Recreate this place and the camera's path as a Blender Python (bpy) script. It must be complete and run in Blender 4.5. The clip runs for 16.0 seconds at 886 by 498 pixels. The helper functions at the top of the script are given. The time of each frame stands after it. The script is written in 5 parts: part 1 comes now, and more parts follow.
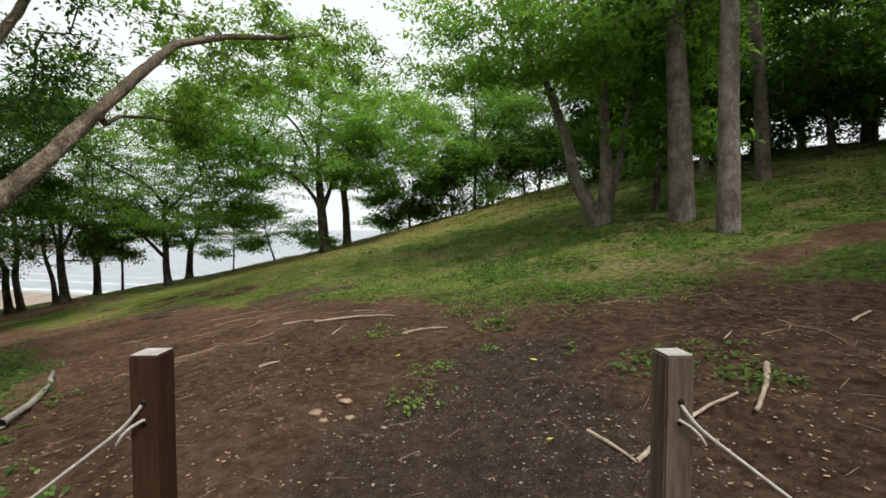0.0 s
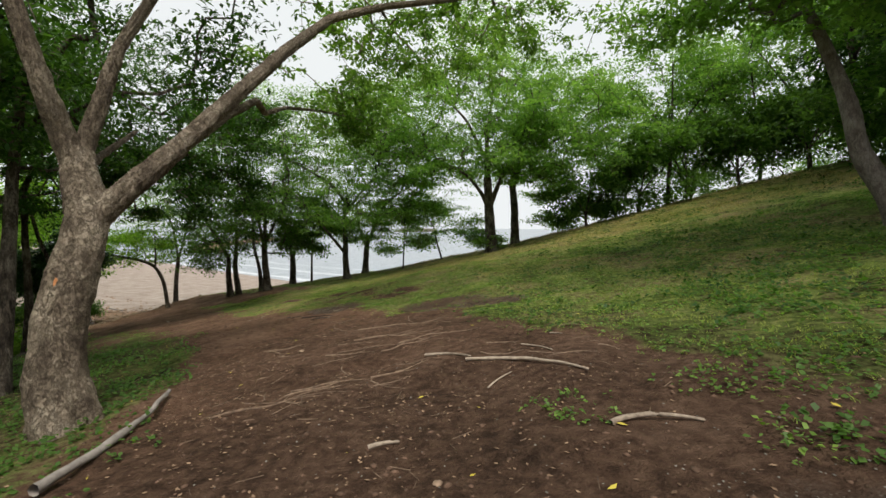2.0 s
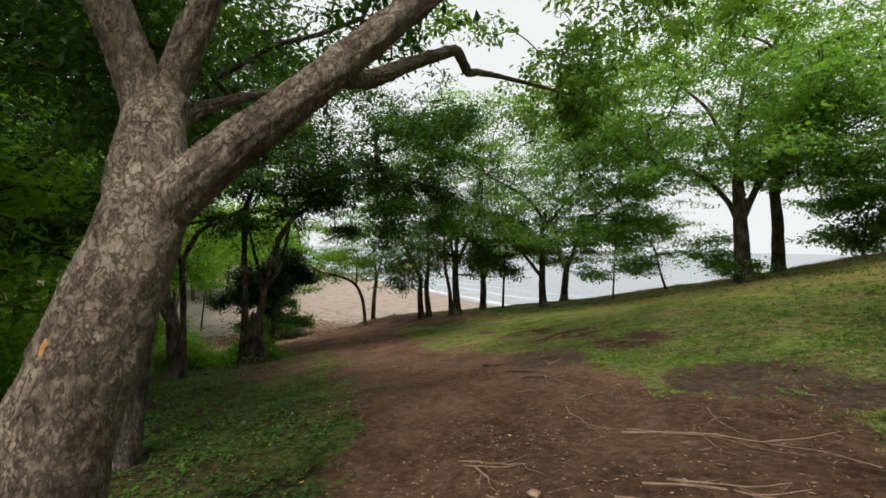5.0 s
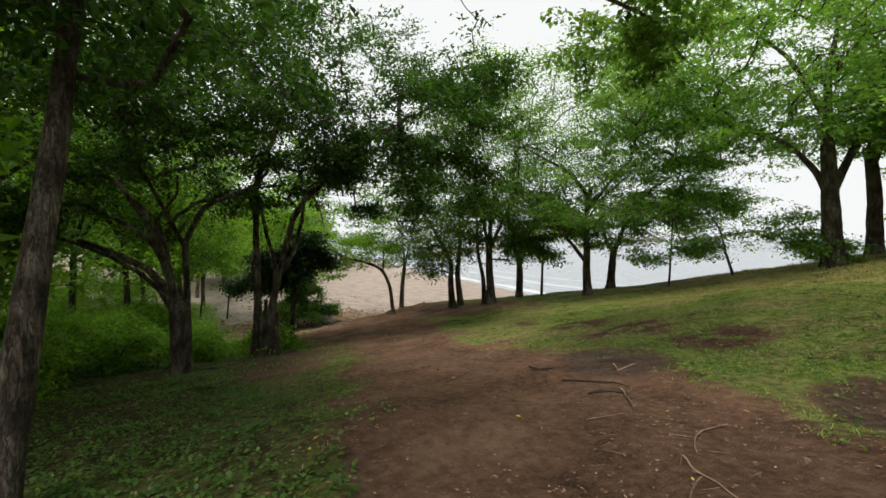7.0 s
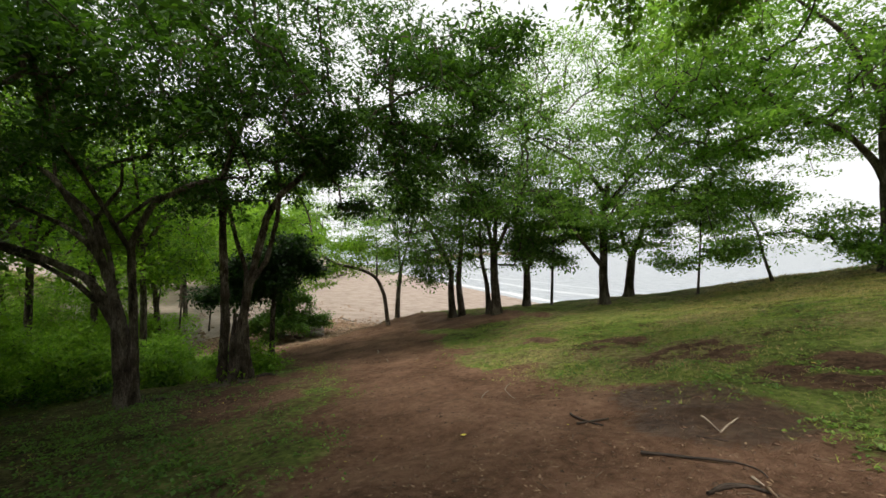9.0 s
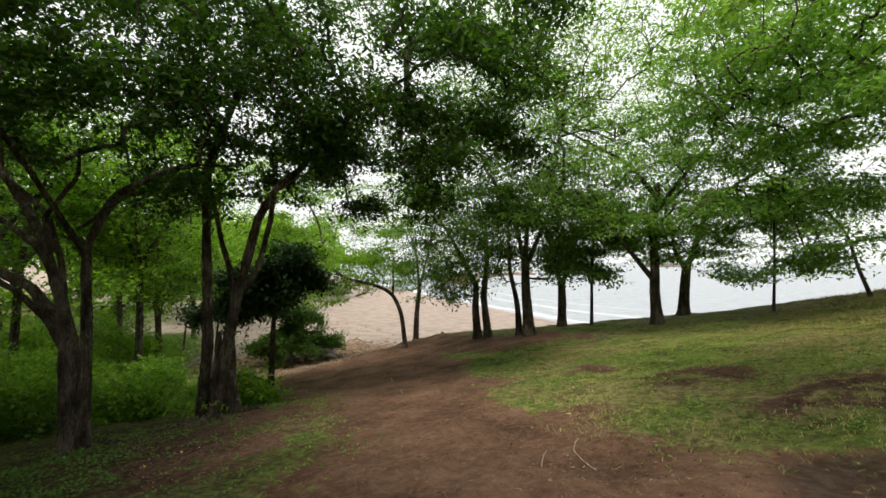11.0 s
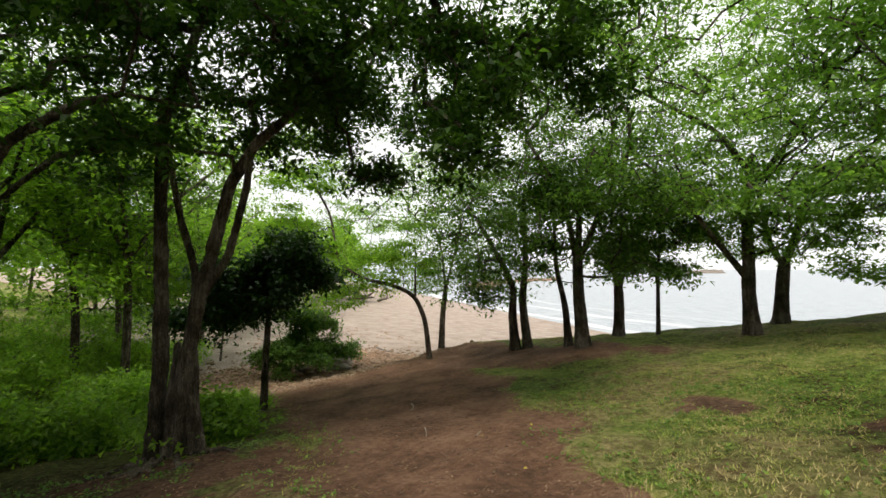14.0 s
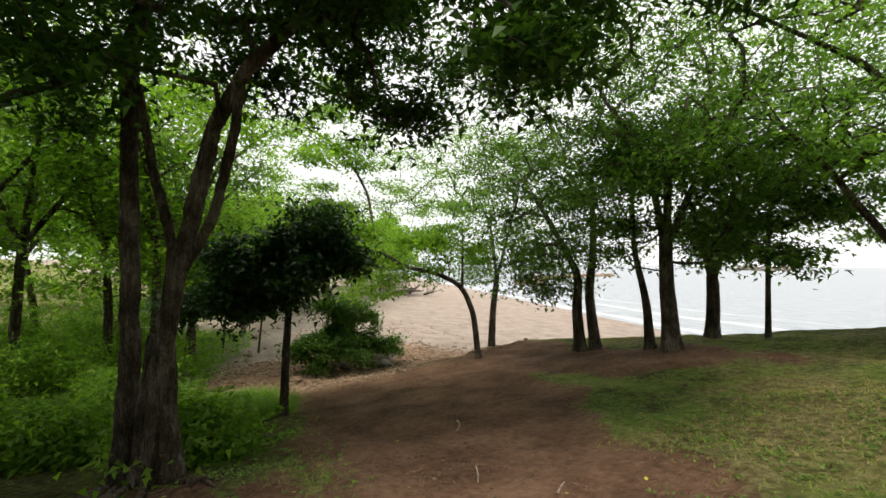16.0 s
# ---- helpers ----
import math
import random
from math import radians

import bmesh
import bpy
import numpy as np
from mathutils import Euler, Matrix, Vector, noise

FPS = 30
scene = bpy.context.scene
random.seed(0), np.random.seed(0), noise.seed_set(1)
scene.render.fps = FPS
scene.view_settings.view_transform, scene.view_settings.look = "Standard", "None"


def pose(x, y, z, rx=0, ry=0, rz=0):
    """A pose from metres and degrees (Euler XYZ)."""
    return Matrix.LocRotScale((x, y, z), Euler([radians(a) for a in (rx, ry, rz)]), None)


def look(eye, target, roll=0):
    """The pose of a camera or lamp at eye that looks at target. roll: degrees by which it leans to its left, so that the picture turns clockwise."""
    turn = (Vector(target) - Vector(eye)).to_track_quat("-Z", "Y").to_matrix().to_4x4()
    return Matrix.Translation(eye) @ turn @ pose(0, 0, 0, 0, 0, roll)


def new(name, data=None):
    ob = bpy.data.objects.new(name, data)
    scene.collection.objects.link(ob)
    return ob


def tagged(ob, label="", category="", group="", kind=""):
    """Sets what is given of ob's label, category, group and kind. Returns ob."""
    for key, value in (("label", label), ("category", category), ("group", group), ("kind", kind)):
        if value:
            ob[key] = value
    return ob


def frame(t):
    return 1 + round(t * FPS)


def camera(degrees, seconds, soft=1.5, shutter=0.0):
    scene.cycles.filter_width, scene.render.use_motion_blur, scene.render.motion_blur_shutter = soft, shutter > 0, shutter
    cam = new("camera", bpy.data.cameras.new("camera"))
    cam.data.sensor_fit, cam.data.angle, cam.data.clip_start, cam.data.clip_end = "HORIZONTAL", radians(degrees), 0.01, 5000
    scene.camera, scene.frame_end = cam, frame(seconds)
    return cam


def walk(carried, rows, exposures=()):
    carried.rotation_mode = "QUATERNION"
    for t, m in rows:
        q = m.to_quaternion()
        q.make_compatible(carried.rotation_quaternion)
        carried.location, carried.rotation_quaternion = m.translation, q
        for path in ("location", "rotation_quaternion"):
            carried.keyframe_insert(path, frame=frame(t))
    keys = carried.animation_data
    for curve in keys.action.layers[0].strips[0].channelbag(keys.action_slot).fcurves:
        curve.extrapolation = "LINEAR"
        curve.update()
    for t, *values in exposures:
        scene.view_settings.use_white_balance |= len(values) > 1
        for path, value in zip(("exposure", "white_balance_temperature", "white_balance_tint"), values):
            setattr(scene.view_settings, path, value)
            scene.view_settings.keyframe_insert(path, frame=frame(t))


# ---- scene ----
cam = camera(89.3, 16.0)
METRES, EYE, TILT, LEAN, TURN = 18.0, 1.5, -2.5, 0.0, 0.0
ROWS = [
    (0.0, 0.0, 0.0, 0.0, 0.0, 0.0, -0.0),
    (0.5, -0.0061, 0.0332, 0.0016, 2.7, -0.83, -0.25),
    (1.0, -0.0099, 0.0656, 0.0022, 7.55, -1.33, -0.56),
    (1.5, -0.0173, 0.0972, 0.005, 14.7, -0.6, -0.93),
    (2.0, -0.0275, 0.1288, 0.0048, 21.16, -0.45, -1.43),
    (2.5, -0.0456, 0.1582, 0.0072, 27.44, 0.05, -1.73),
    (3.0, -0.0683, 0.186, 0.0099, 33.32, 0.28, -2.13),
    (3.5, -0.0938, 0.2089, 0.0113, 37.98, 0.18, -2.41),
    (4.0, -0.1185, 0.2319, 0.0083, 40.57, 1.15, -2.57),
    (4.5, -0.1435, 0.2524, 0.0078, 42.38, 1.71, -2.66),
    (5.0, -0.1697, 0.2731, 0.0057, 44.21, 1.49, -2.7),
    (7.5, -0.2682, 0.3704, -0.0098, 48.44, -0.32, -2.39),
    (8.0, -0.2911, 0.3906, -0.0118, 48.01, -0.54, -2.28),
    (8.5, -0.3168, 0.4132, -0.012, 47.68, 0.05, -2.19),
    (9.0, -0.3423, 0.43, -0.0124, 47.98, 0.66, -2.15),
    (11.5, -0.4677, 0.5277, -0.0348, 51.43, 3.4, -2.19),
    (12.0, -0.4936, 0.5444, -0.0374, 52.26, 3.04, -2.2),
    (12.5, -0.5167, 0.5628, -0.0399, 51.83, 2.62, -2.14),
    (13.0, -0.5399, 0.5773, -0.0414, 51.64, 2.89, -2.09),
    (13.5, -0.5601, 0.5907, -0.043, 52.11, 3.37, -2.12),
    (14.0, -0.5831, 0.605, -0.0469, 53.48, 3.89, -2.18),
    (14.5, -0.6081, 0.6212, -0.0515, 55.4, 4.37, -2.32),
    (15.0, -0.6338, 0.6395, -0.0549, 57.38, 4.13, -2.45),
    (15.5, -0.6612, 0.6576, -0.0594, 58.75, 3.84, -2.55),
    (16.0, -0.6894, 0.6745, -0.061, 59.47, 3.0, -2.71),
]
walk(cam, [(t, pose(0, 0, EYE, TILT, LEAN, TURN) @ pose(METRES * x, METRES * y, METRES * z, 90 + pitch, roll, yaw)) for t, x, y, z, yaw, pitch, roll in ROWS],
     ((0.0, 0.24, 6650, 7), (2.0, 0.1, 6700, 7), (5.0, 0.1, 6750, 7), (9.0, 0.32, 6850, 9), (16.0, 0.5, 6950, 9)))


# ---- world and light ----
w = bpy.data.worlds.new("overcast_sky")
scene.world = w
w.use_nodes = True
nt = w.node_tree
nt.nodes.clear()
SKY = nt.nodes.new("ShaderNodeTexSky")
SKY.sky_type, SKY.sun_disc = "NISHITA", False
SKY.sun_elevation, SKY.sun_rotation = radians(62), radians(143)
geo = nt.nodes.new("ShaderNodeTexCoord")
cl = nt.nodes.new("ShaderNodeTexNoise")
cl.inputs["Scale"].default_value, cl.inputs["Detail"].default_value = 2.3, 6
cr = nt.nodes.new("ShaderNodeValToRGB")
cr.color_ramp.elements[0].position, cr.color_ramp.elements[1].position = 0.30, 0.42
mixs = nt.nodes.new("ShaderNodeMix")
mixs.data_type = "RGBA"
mixs.inputs["B"].default_value = (8.8, 9.15, 9.6, 1)
bgn = nt.nodes.new("ShaderNodeBackground")
bgn.inputs["Strength"].default_value = 0.092
wo = nt.nodes.new("ShaderNodeOutputWorld")
nt.links.new(geo.outputs["Generated"], cl.inputs["Vector"])
nt.links.new(cl.outputs["Fac"], cr.inputs["Fac"])
sep = nt.nodes.new("ShaderNodeSeparateXYZ")
nt.links.new(geo.outputs["Generated"], sep.inputs["Vector"])
low = nt.nodes.new("ShaderNodeMapRange")
for key, v in (("From Min", 0.55), ("From Max", 0.3), ("To Min", 0.0), ("To Max", 1.0)):
    low.inputs[key].default_value = v
cover = nt.nodes.new("ShaderNodeMath")
cover.operation, cover.use_clamp = "ADD", True
nt.links.new(sep.outputs["Z"], low.inputs["Value"])
nt.links.new(low.outputs["Result"], cover.inputs[0])
nt.links.new(cr.outputs["Color"], cover.inputs[1])
nt.links.new(cover.outputs["Value"], mixs.inputs["Factor"])
nt.links.new(SKY.outputs["Color"], mixs.inputs["A"])
nt.links.new(mixs.outputs["Result"], bgn.inputs["Color"])
nt.links.new(bgn.outputs["Background"], wo.inputs["Surface"])
sun = bpy.data.lights.new("sun", "SUN")
sun.energy, sun.angle, sun.color = 3.0, radians(24), (1.0, 0.96, 0.9)
so = new("sun", sun)
so.matrix_world = look((12, -16, 38), (0, 0, 0))
scene.view_settings.exposure = -0.25


# ---- materials ----
def material(name, rough=0.8, spec=0.3):
    m = bpy.data.materials.new(name)
    m.use_nodes = True
    b = m.node_tree.nodes["Principled BSDF"]
    b.inputs["Roughness"].default_value = rough
    b.inputs["Specular IOR Level"].default_value = spec
    return m, m.node_tree, b


def node(t, kind, **kw):
    n = t.nodes.new(kind)
    for k, v in kw.items():
        n.inputs[k.replace("_", " ")].default_value = v
    return n


def ramp(t, fac, stops):
    r = t.nodes.new("ShaderNodeValToRGB")
    while len(r.color_ramp.elements) < len(stops):
        r.color_ramp.elements.new(0.5)
    for e, (p, c) in zip(r.color_ramp.elements, stops):
        e.position, e.color = p, (*c, 1) if len(c) == 3 else c
    t.links.new(fac, r.inputs["Fac"])
    return r.outputs["Color"]


def mix(t, fac, a, b, blend="MIX"):
    m = t.nodes.new("ShaderNodeMix")
    m.data_type, m.blend_type = "RGBA", blend
    for key, v in (("Factor", fac), ("A", a), ("B", b)):
        if isinstance(v, bpy.types.NodeSocket):
            t.links.new(v, m.inputs[key])
        else:
            m.inputs[key].default_value = v if key == "Factor" or len(v) == 4 else (*v, 1)
    return m.outputs["Result"]


def coords(t, scale=(1, 1, 1)):
    c = t.nodes.new("ShaderNodeTexCoord")
    m = t.nodes.new("ShaderNodeMapping")
    m.inputs["Scale"].default_value = scale
    t.links.new(c.outputs["Object"], m.inputs["Vector"])
    return m.outputs["Vector"]


def tex_noise(t, vec, scale, detail=5, rough=0.55, dist=0.0):
    n = node(t, "ShaderNodeTexNoise", Scale=scale, Detail=detail, Roughness=rough, Distortion=dist)
    t.links.new(vec, n.inputs["Vector"])
    return n.outputs["Fac"]


def bump(t, b, height, strength, distance):
    n = node(t, "ShaderNodeBump", Strength=strength, Distance=distance)
    t.links.new(height, n.inputs["Height"])
    t.links.new(n.outputs["Normal"], b.inputs["Normal"])


def add(t, a, b, op="ADD"):
    n = t.nodes.new("ShaderNodeMath")
    n.operation = op
    for i, v in enumerate((a, b)):
        if isinstance(v, bpy.types.NodeSocket):
            t.links.new(v, n.inputs[i])
        else:
            n.inputs[i].default_value = v
    return n.outputs["Value"]


def bark(name, dark, mid, light, plates=9.0, depth=0.02, stretch=0.5):
    """Flaking bark: raised plates of uneven height, ragged seams, lichen and weather stains."""
    m, t, b = material(name, 0.9, 0.2)
    v = coords(t, (1, 1, stretch))
    warp = node(t, "ShaderNodeTexNoise", Scale=7.0, Detail=8, Roughness=0.65)
    t.links.new(v, warp.inputs["Vector"])
    wv = mix(t, 0.22, v, warp.outputs["Color"], "LINEAR_LIGHT")
    vo, cell, small = (t.nodes.new("ShaderNodeTexVoronoi") for _ in range(3))
    vo.feature = "DISTANCE_TO_EDGE"
    for n, k in ((vo, 1.0), (cell, 1.0), (small, 2.7)):
        n.inputs["Scale"].default_value = plates * k
        t.links.new(wv, n.inputs["Vector"])

    def tone(n):
        sp = t.nodes.new("ShaderNodeSeparateColor")
        t.links.new(n.outputs["Color"], sp.inputs["Color"])
        return sp.outputs["Red"]

    plate, chip = tone(cell), tone(small)
    crack = ramp(t, vo.outputs["Distance"], [(0.0, (0, 0, 0)), (0.1, (1, 1, 1))])
    big = tex_noise(t, coords(t, (1, 1, 0.7)), 2.6, 7, 0.65)
    mid_n = tex_noise(t, coords(t, (1, 1, stretch)), 12, 8, 0.7)
    fine = tex_noise(t, coords(t, (1, 1, 0.5)), 45, 7, 0.7)
    f = add(t, add(t, add(t, big, 0.45, "MULTIPLY"), add(t, fine, 0.2, "MULTIPLY")), add(t, add(t, mid_n, 0.32, "MULTIPLY"), add(t, chip, 0.05, "MULTIPLY")))
    col = ramp(t, f, [(0.41, dark), (0.5, mid), (0.61, light)])
    where = ramp(t, mid_n, [(0.38, (0.15, 0.15, 0.15)), (0.58, (0.75, 0.75, 0.75))])
    col = mix(t, add(t, add(t, 1.0, crack, "SUBTRACT"), where, "MULTIPLY"), col, dark)
    t.links.new(col, b.inputs["Base Color"])
    rise = add(t, add(t, add(t, crack, 0.3, "MULTIPLY"), add(t, plate, 0.95, "MULTIPLY")), add(t, add(t, chip, 0.22, "MULTIPLY"), add(t, mid_n, 0.8, "MULTIPLY")))
    bump(t, b, add(t, rise, add(t, fine, 0.3, "MULTIPLY")), 1.0, depth)
    return m


def foliage(name, c0, c1, c2, trans=0.45, rough=0.5):
    m, t, b = material(name, rough, 0.35)
    g = t.nodes.new("ShaderNodeNewGeometry")
    big = tex_noise(t, coords(t), 0.55, 3)
    f = add(t, add(t, g.outputs["Random Per Island"], 0.45, "MULTIPLY"), add(t, big, 0.6, "MULTIPLY"))
    col = ramp(t, f, [(0.25, c0), (0.52, c1), (0.8, c2)])
    t.links.new(col, b.inputs["Base Color"])
    tr = t.nodes.new("ShaderNodeBsdfTranslucent")
    t.links.new(mix(t, 1.0, col, (1.5, 1.6, 0.7), "MULTIPLY"), tr.inputs["Color"])
    ms = t.nodes.new("ShaderNodeMixShader")
    ms.inputs["Fac"].default_value = trans
    t.links.new(b.outputs["BSDF"], ms.inputs[1])
    t.links.new(tr.outputs["BSDF"], ms.inputs[2])
    t.links.new(ms.outputs["Shader"], t.nodes["Material Output"].inputs["Surface"])
    return m


BARK_GREY = bark("plated_grey_bark", (0.085, 0.062, 0.046), (0.22, 0.17, 0.125), (0.42, 0.345, 0.265), 13, 0.04, 0.6)
BARK_DARK = bark("dark_furrowed_bark", (0.024, 0.018, 0.014), (0.105, 0.082, 0.064), (0.33, 0.28, 0.23), 16, 0.045, 0.16)
BARK_PALE = bark("pale_smooth_bark", (0.07, 0.055, 0.045), (0.16, 0.13, 0.115), (0.26, 0.23, 0.21), 5, 0.006)
LEAF_FEATHER = foliage("feathery_leaves", (0.095, 0.19, 0.05), (0.16, 0.285, 0.075), (0.225, 0.36, 0.1), 0.64)
LEAF_MID = foliage("mid_green_leaves", (0.045, 0.1, 0.02), (0.085, 0.17, 0.035), (0.13, 0.23, 0.05), 0.55)
LEAF_FRESH = foliage("fresh_hanging_leaves", (0.06, 0.13, 0.022), (0.11, 0.2, 0.04), (0.17, 0.28, 0.06), 0.55)
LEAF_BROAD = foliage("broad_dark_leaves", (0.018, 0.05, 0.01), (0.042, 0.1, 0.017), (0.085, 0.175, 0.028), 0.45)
LEAF_GLOSSY = foliage("glossy_shrub_leaves", (0.014, 0.042, 0.011), (0.03, 0.078, 0.018), (0.055, 0.125, 0.027), 0.3, 0.4)
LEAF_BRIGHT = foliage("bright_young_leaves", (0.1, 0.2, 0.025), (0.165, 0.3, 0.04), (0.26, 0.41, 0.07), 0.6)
LEAF_HERB = foliage("ground_herb_leaves", (0.05, 0.105, 0.018), (0.11, 0.2, 0.034), (0.2, 0.3, 0.055), 0.35)
LEAF_DRY = foliage("dry_grass_blades", (0.22, 0.19, 0.07), (0.36, 0.29, 0.13), (0.52, 0.42, 0.22), 0.3)
LEAF_GRASS = foliage("grass_blades", (0.13, 0.2, 0.03), (0.24, 0.32, 0.055), (0.4, 0.4, 0.12), 0.35)


def ground_material():
    m, t, b = material("earth_grass_and_sand", 0.95, 0.08)
    v = coords(t)

    def mask(name):
        a = t.nodes.new("ShaderNodeAttribute")
        a.attribute_name = name
        return a.outputs["Fac"]

    n1 = tex_noise(t, v, 0.9, 8, 0.6)
    n2 = tex_noise(t, v, 9, 8, 0.65)
    n3 = tex_noise(t, v, 60, 4, 0.6)
    soil = ramp(t, add(t, add(t, n1, 0.55, "MULTIPLY"), add(t, n2, 0.45, "MULTIPLY")),
                [(0.36, (0.075, 0.041, 0.026)), (0.5, (0.215, 0.118, 0.078)), (0.64, (0.36, 0.215, 0.147))])
    soil = mix(t, ramp(t, n3, [(0.45, (0, 0, 0)), (0.7, (0.45, 0.45, 0.45))]), soil, (0.26, 0.17, 0.11))
    vg = t.nodes.new("ShaderNodeTexVoronoi")
    vg.inputs["Scale"].default_value = 95
    t.links.new(v, vg.inputs["Vector"])
    grit = ramp(t, vg.outputs["Color"], [(0.3, (0.035, 0.03, 0.027)), (0.8, (0.085, 0.075, 0.066)), (0.95, (0.25, 0.24, 0.22))])
    turf = ramp(t, add(t, add(t, n1, 0.5, "MULTIPLY"), add(t, n2, 0.5, "MULTIPLY")),
                [(0.4, (0.07, 0.045, 0.026)), (0.46, (0.105, 0.14, 0.035)), (0.55, (0.19, 0.245, 0.06)), (0.64, (0.34, 0.33, 0.12))])
    sand = ramp(t, add(t, add(t, n1, 0.6, "MULTIPLY"), add(t, n2, 0.4, "MULTIPLY")),
                [(0.35, (0.27, 0.215, 0.18)), (0.5, (0.38, 0.31, 0.265)), (0.65, (0.47, 0.395, 0.345))])
    rubble = ramp(t, n2, [(0.4, (0.2, 0.12, 0.08)), (0.6, (0.42, 0.27, 0.18))])
    wob = add(t, add(t, n2, -0.5), 0.9, "MULTIPLY")

    def edge(name):
        return ramp(t, add(t, mask(name), wob), [(0.4, (0, 0, 0)), (0.6, (1, 1, 1))])

    lump = ramp(t, n2, [(0.42, (0, 0, 0)), (0.6, (1, 1, 1))])
    # this mask darkens the earth for humus and for painted tree shade
    soil = mix(t, add(t, mask("humus_shade"), 0.75, "MULTIPLY"), soil, mix(t, lump, (0.014, 0.01, 0.008), (0.08, 0.052, 0.036)))
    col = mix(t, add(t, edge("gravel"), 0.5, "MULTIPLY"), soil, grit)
    straw = tex_noise(t, v, 0.42, 7, 0.62)
    turf = mix(t, ramp(t, straw, [(0.47, (0, 0, 0)), (0.6, (0.75, 0.75, 0.75))]), turf, mix(t, lump, (0.19, 0.14, 0.07), (0.38, 0.3, 0.16)))
    # the same mask darkens turf, painting in shade below the trees
    turf = mix(t, add(t, mask("humus_shade"), 0.8, "MULTIPLY"), turf, mix(t, lump, (0.016, 0.014, 0.008), (0.075, 0.08, 0.028)))
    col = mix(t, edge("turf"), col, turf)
    col = mix(t, add(t, edge("mud"), 0.6, "MULTIPLY"), col, mix(t, lump, (0.016, 0.012, 0.01), (0.085, 0.062, 0.05)))
    col = mix(t, edge("sand"), col, sand)
    col = mix(t, edge("rubble"), col, rubble)
    t.links.new(col, b.inputs["Base Color"])
    t.links.new(ramp(t, edge("mud"), [(0, (0.92, 0.92, 0.92)), (1, (0.45, 0.45, 0.45))]), b.inputs["Roughness"])
    n4 = tex_noise(t, v, 26, 6, 0.7)
    bump(t, b, add(t, add(t, add(t, n2, 0.6, "MULTIPLY"), add(t, n4, 0.45, "MULTIPLY")), add(t, n3, 0.3, "MULTIPLY")), 1.0, 0.15)
    return m


def water_material():
    m, t, b = material("grey_sea_water", 0.3, 0.35)
    v = coords(t, (1, 2.6, 1))
    n = tex_noise(t, v, 0.35, 8, 0.6)
    col = ramp(t, n, [(0.35, (0.19, 0.22, 0.25)), (0.6, (0.33, 0.36, 0.39))])
    co = t.nodes.new("ShaderNodeTexCoord")
    sp = t.nodes.new("ShaderNodeSeparateXYZ")
    t.links.new(co.outputs["Object"], sp.inputs["Vector"])
    y = add(t, sp.outputs["Y"], add(t, tex_noise(t, coords(t), 0.06, 4), 9.0, "MULTIPLY"))
    near = ramp(t, add(t, y, 40.0, "DIVIDE"), [(0.0, (1, 1, 1)), (0.2, (0.85, 0.85, 0.85)), (0.75, (0, 0, 0))])
    band = node(t, "ShaderNodeTexWave", Scale=0.04, Distortion=8.0, Detail=5, Detail_Scale=0.5)
    band.bands_direction = "Y"
    t.links.new(coords(t), band.inputs["Vector"])
    foam = add(t, ramp(t, band.outputs["Fac"], [(0.86, (0, 0, 0)), (0.95, (1, 1, 1))]), near, "MULTIPLY")
    t.links.new(mix(t, add(t, foam, 0.7, "MULTIPLY"), col, (0.8, 0.82, 0.83)), b.inputs["Base Color"])
    bump(t, b, n, 0.5, 0.5)
    return m


def plain(name, c0, c1, rough=0.85, scale=8, strength=0.5, dist=0.01, stretch=(1, 1, 1)):
    m, t, b = material(name, rough, 0.25)
    v = coords(t, stretch)
    n = tex_noise(t, v, scale, 8, 0.65)
    o = t.nodes.new("ShaderNodeObjectInfo")
    g = t.nodes.new("ShaderNodeNewGeometry")
    f = add(t, n, add(t, add(t, o.outputs["Random"], g.outputs["Random Per Island"]), 0.12, "MULTIPLY"))
    t.links.new(ramp(t, f, [(0.42, c0), (0.8, c1)]), b.inputs["Base Color"])
    bump(t, b, n, strength, dist)
    return m


GROUND = ground_material()
WATER = water_material()
ROOT = plain("weathered_root_wood", (0.075, 0.047, 0.033), (0.26, 0.175, 0.12), 0.85, 14)
STICK = plain("bleached_stick_wood", (0.16, 0.12, 0.09), (0.42, 0.335, 0.26), 0.8, 16)
DARKWOOD = plain("dark_wet_stick_wood", (0.02, 0.015, 0.012), (0.07, 0.05, 0.04), 0.6, 12)
DRIFT = plain("grey_driftwood", (0.12, 0.1, 0.09), (0.32, 0.28, 0.25), 0.85, 6)
STONE = plain("brown_stone", (0.12, 0.08, 0.057), (0.35, 0.24, 0.165), 0.9, 5)
ROCK_GREY = plain("grey_rock", (0.12, 0.105, 0.09), (0.3, 0.26, 0.22), 0.9, 4)
LITTER = plain("dry_fallen_leaves", (0.08, 0.045, 0.028), (0.4, 0.26, 0.165), 0.8, 3)
CLOD = plain("dark_earth_crumbs", (0.045, 0.027, 0.018), (0.17, 0.1, 0.068), 0.95, 6)
LITTER_YELLOW = plain("yellow_fallen_leaves", (0.4, 0.3, 0.04), (0.6, 0.5, 0.1), 0.6, 3)
POST_DARK = plain("dark_wet_post_wood", (0.006, 0.0025, 0.001), (0.045, 0.017, 0.007), 0.85, 10, 0.5, 0.004, (6, 6, 0.5))
POST_GREY = plain("weathered_post_wood", (0.045, 0.031, 0.022), (0.135, 0.095, 0.07), 0.8, 10, 0.5, 0.004, (6, 6, 0.5))
POST_TOP = plain("bleached_end_grain", (0.25, 0.23, 0.22), (0.5, 0.47, 0.45), 0.75, 30)
ROPE = plain("pale_grey_rope", (0.3, 0.27, 0.25), (0.55, 0.51, 0.47), 0.85, 90, 0.8, 0.003)
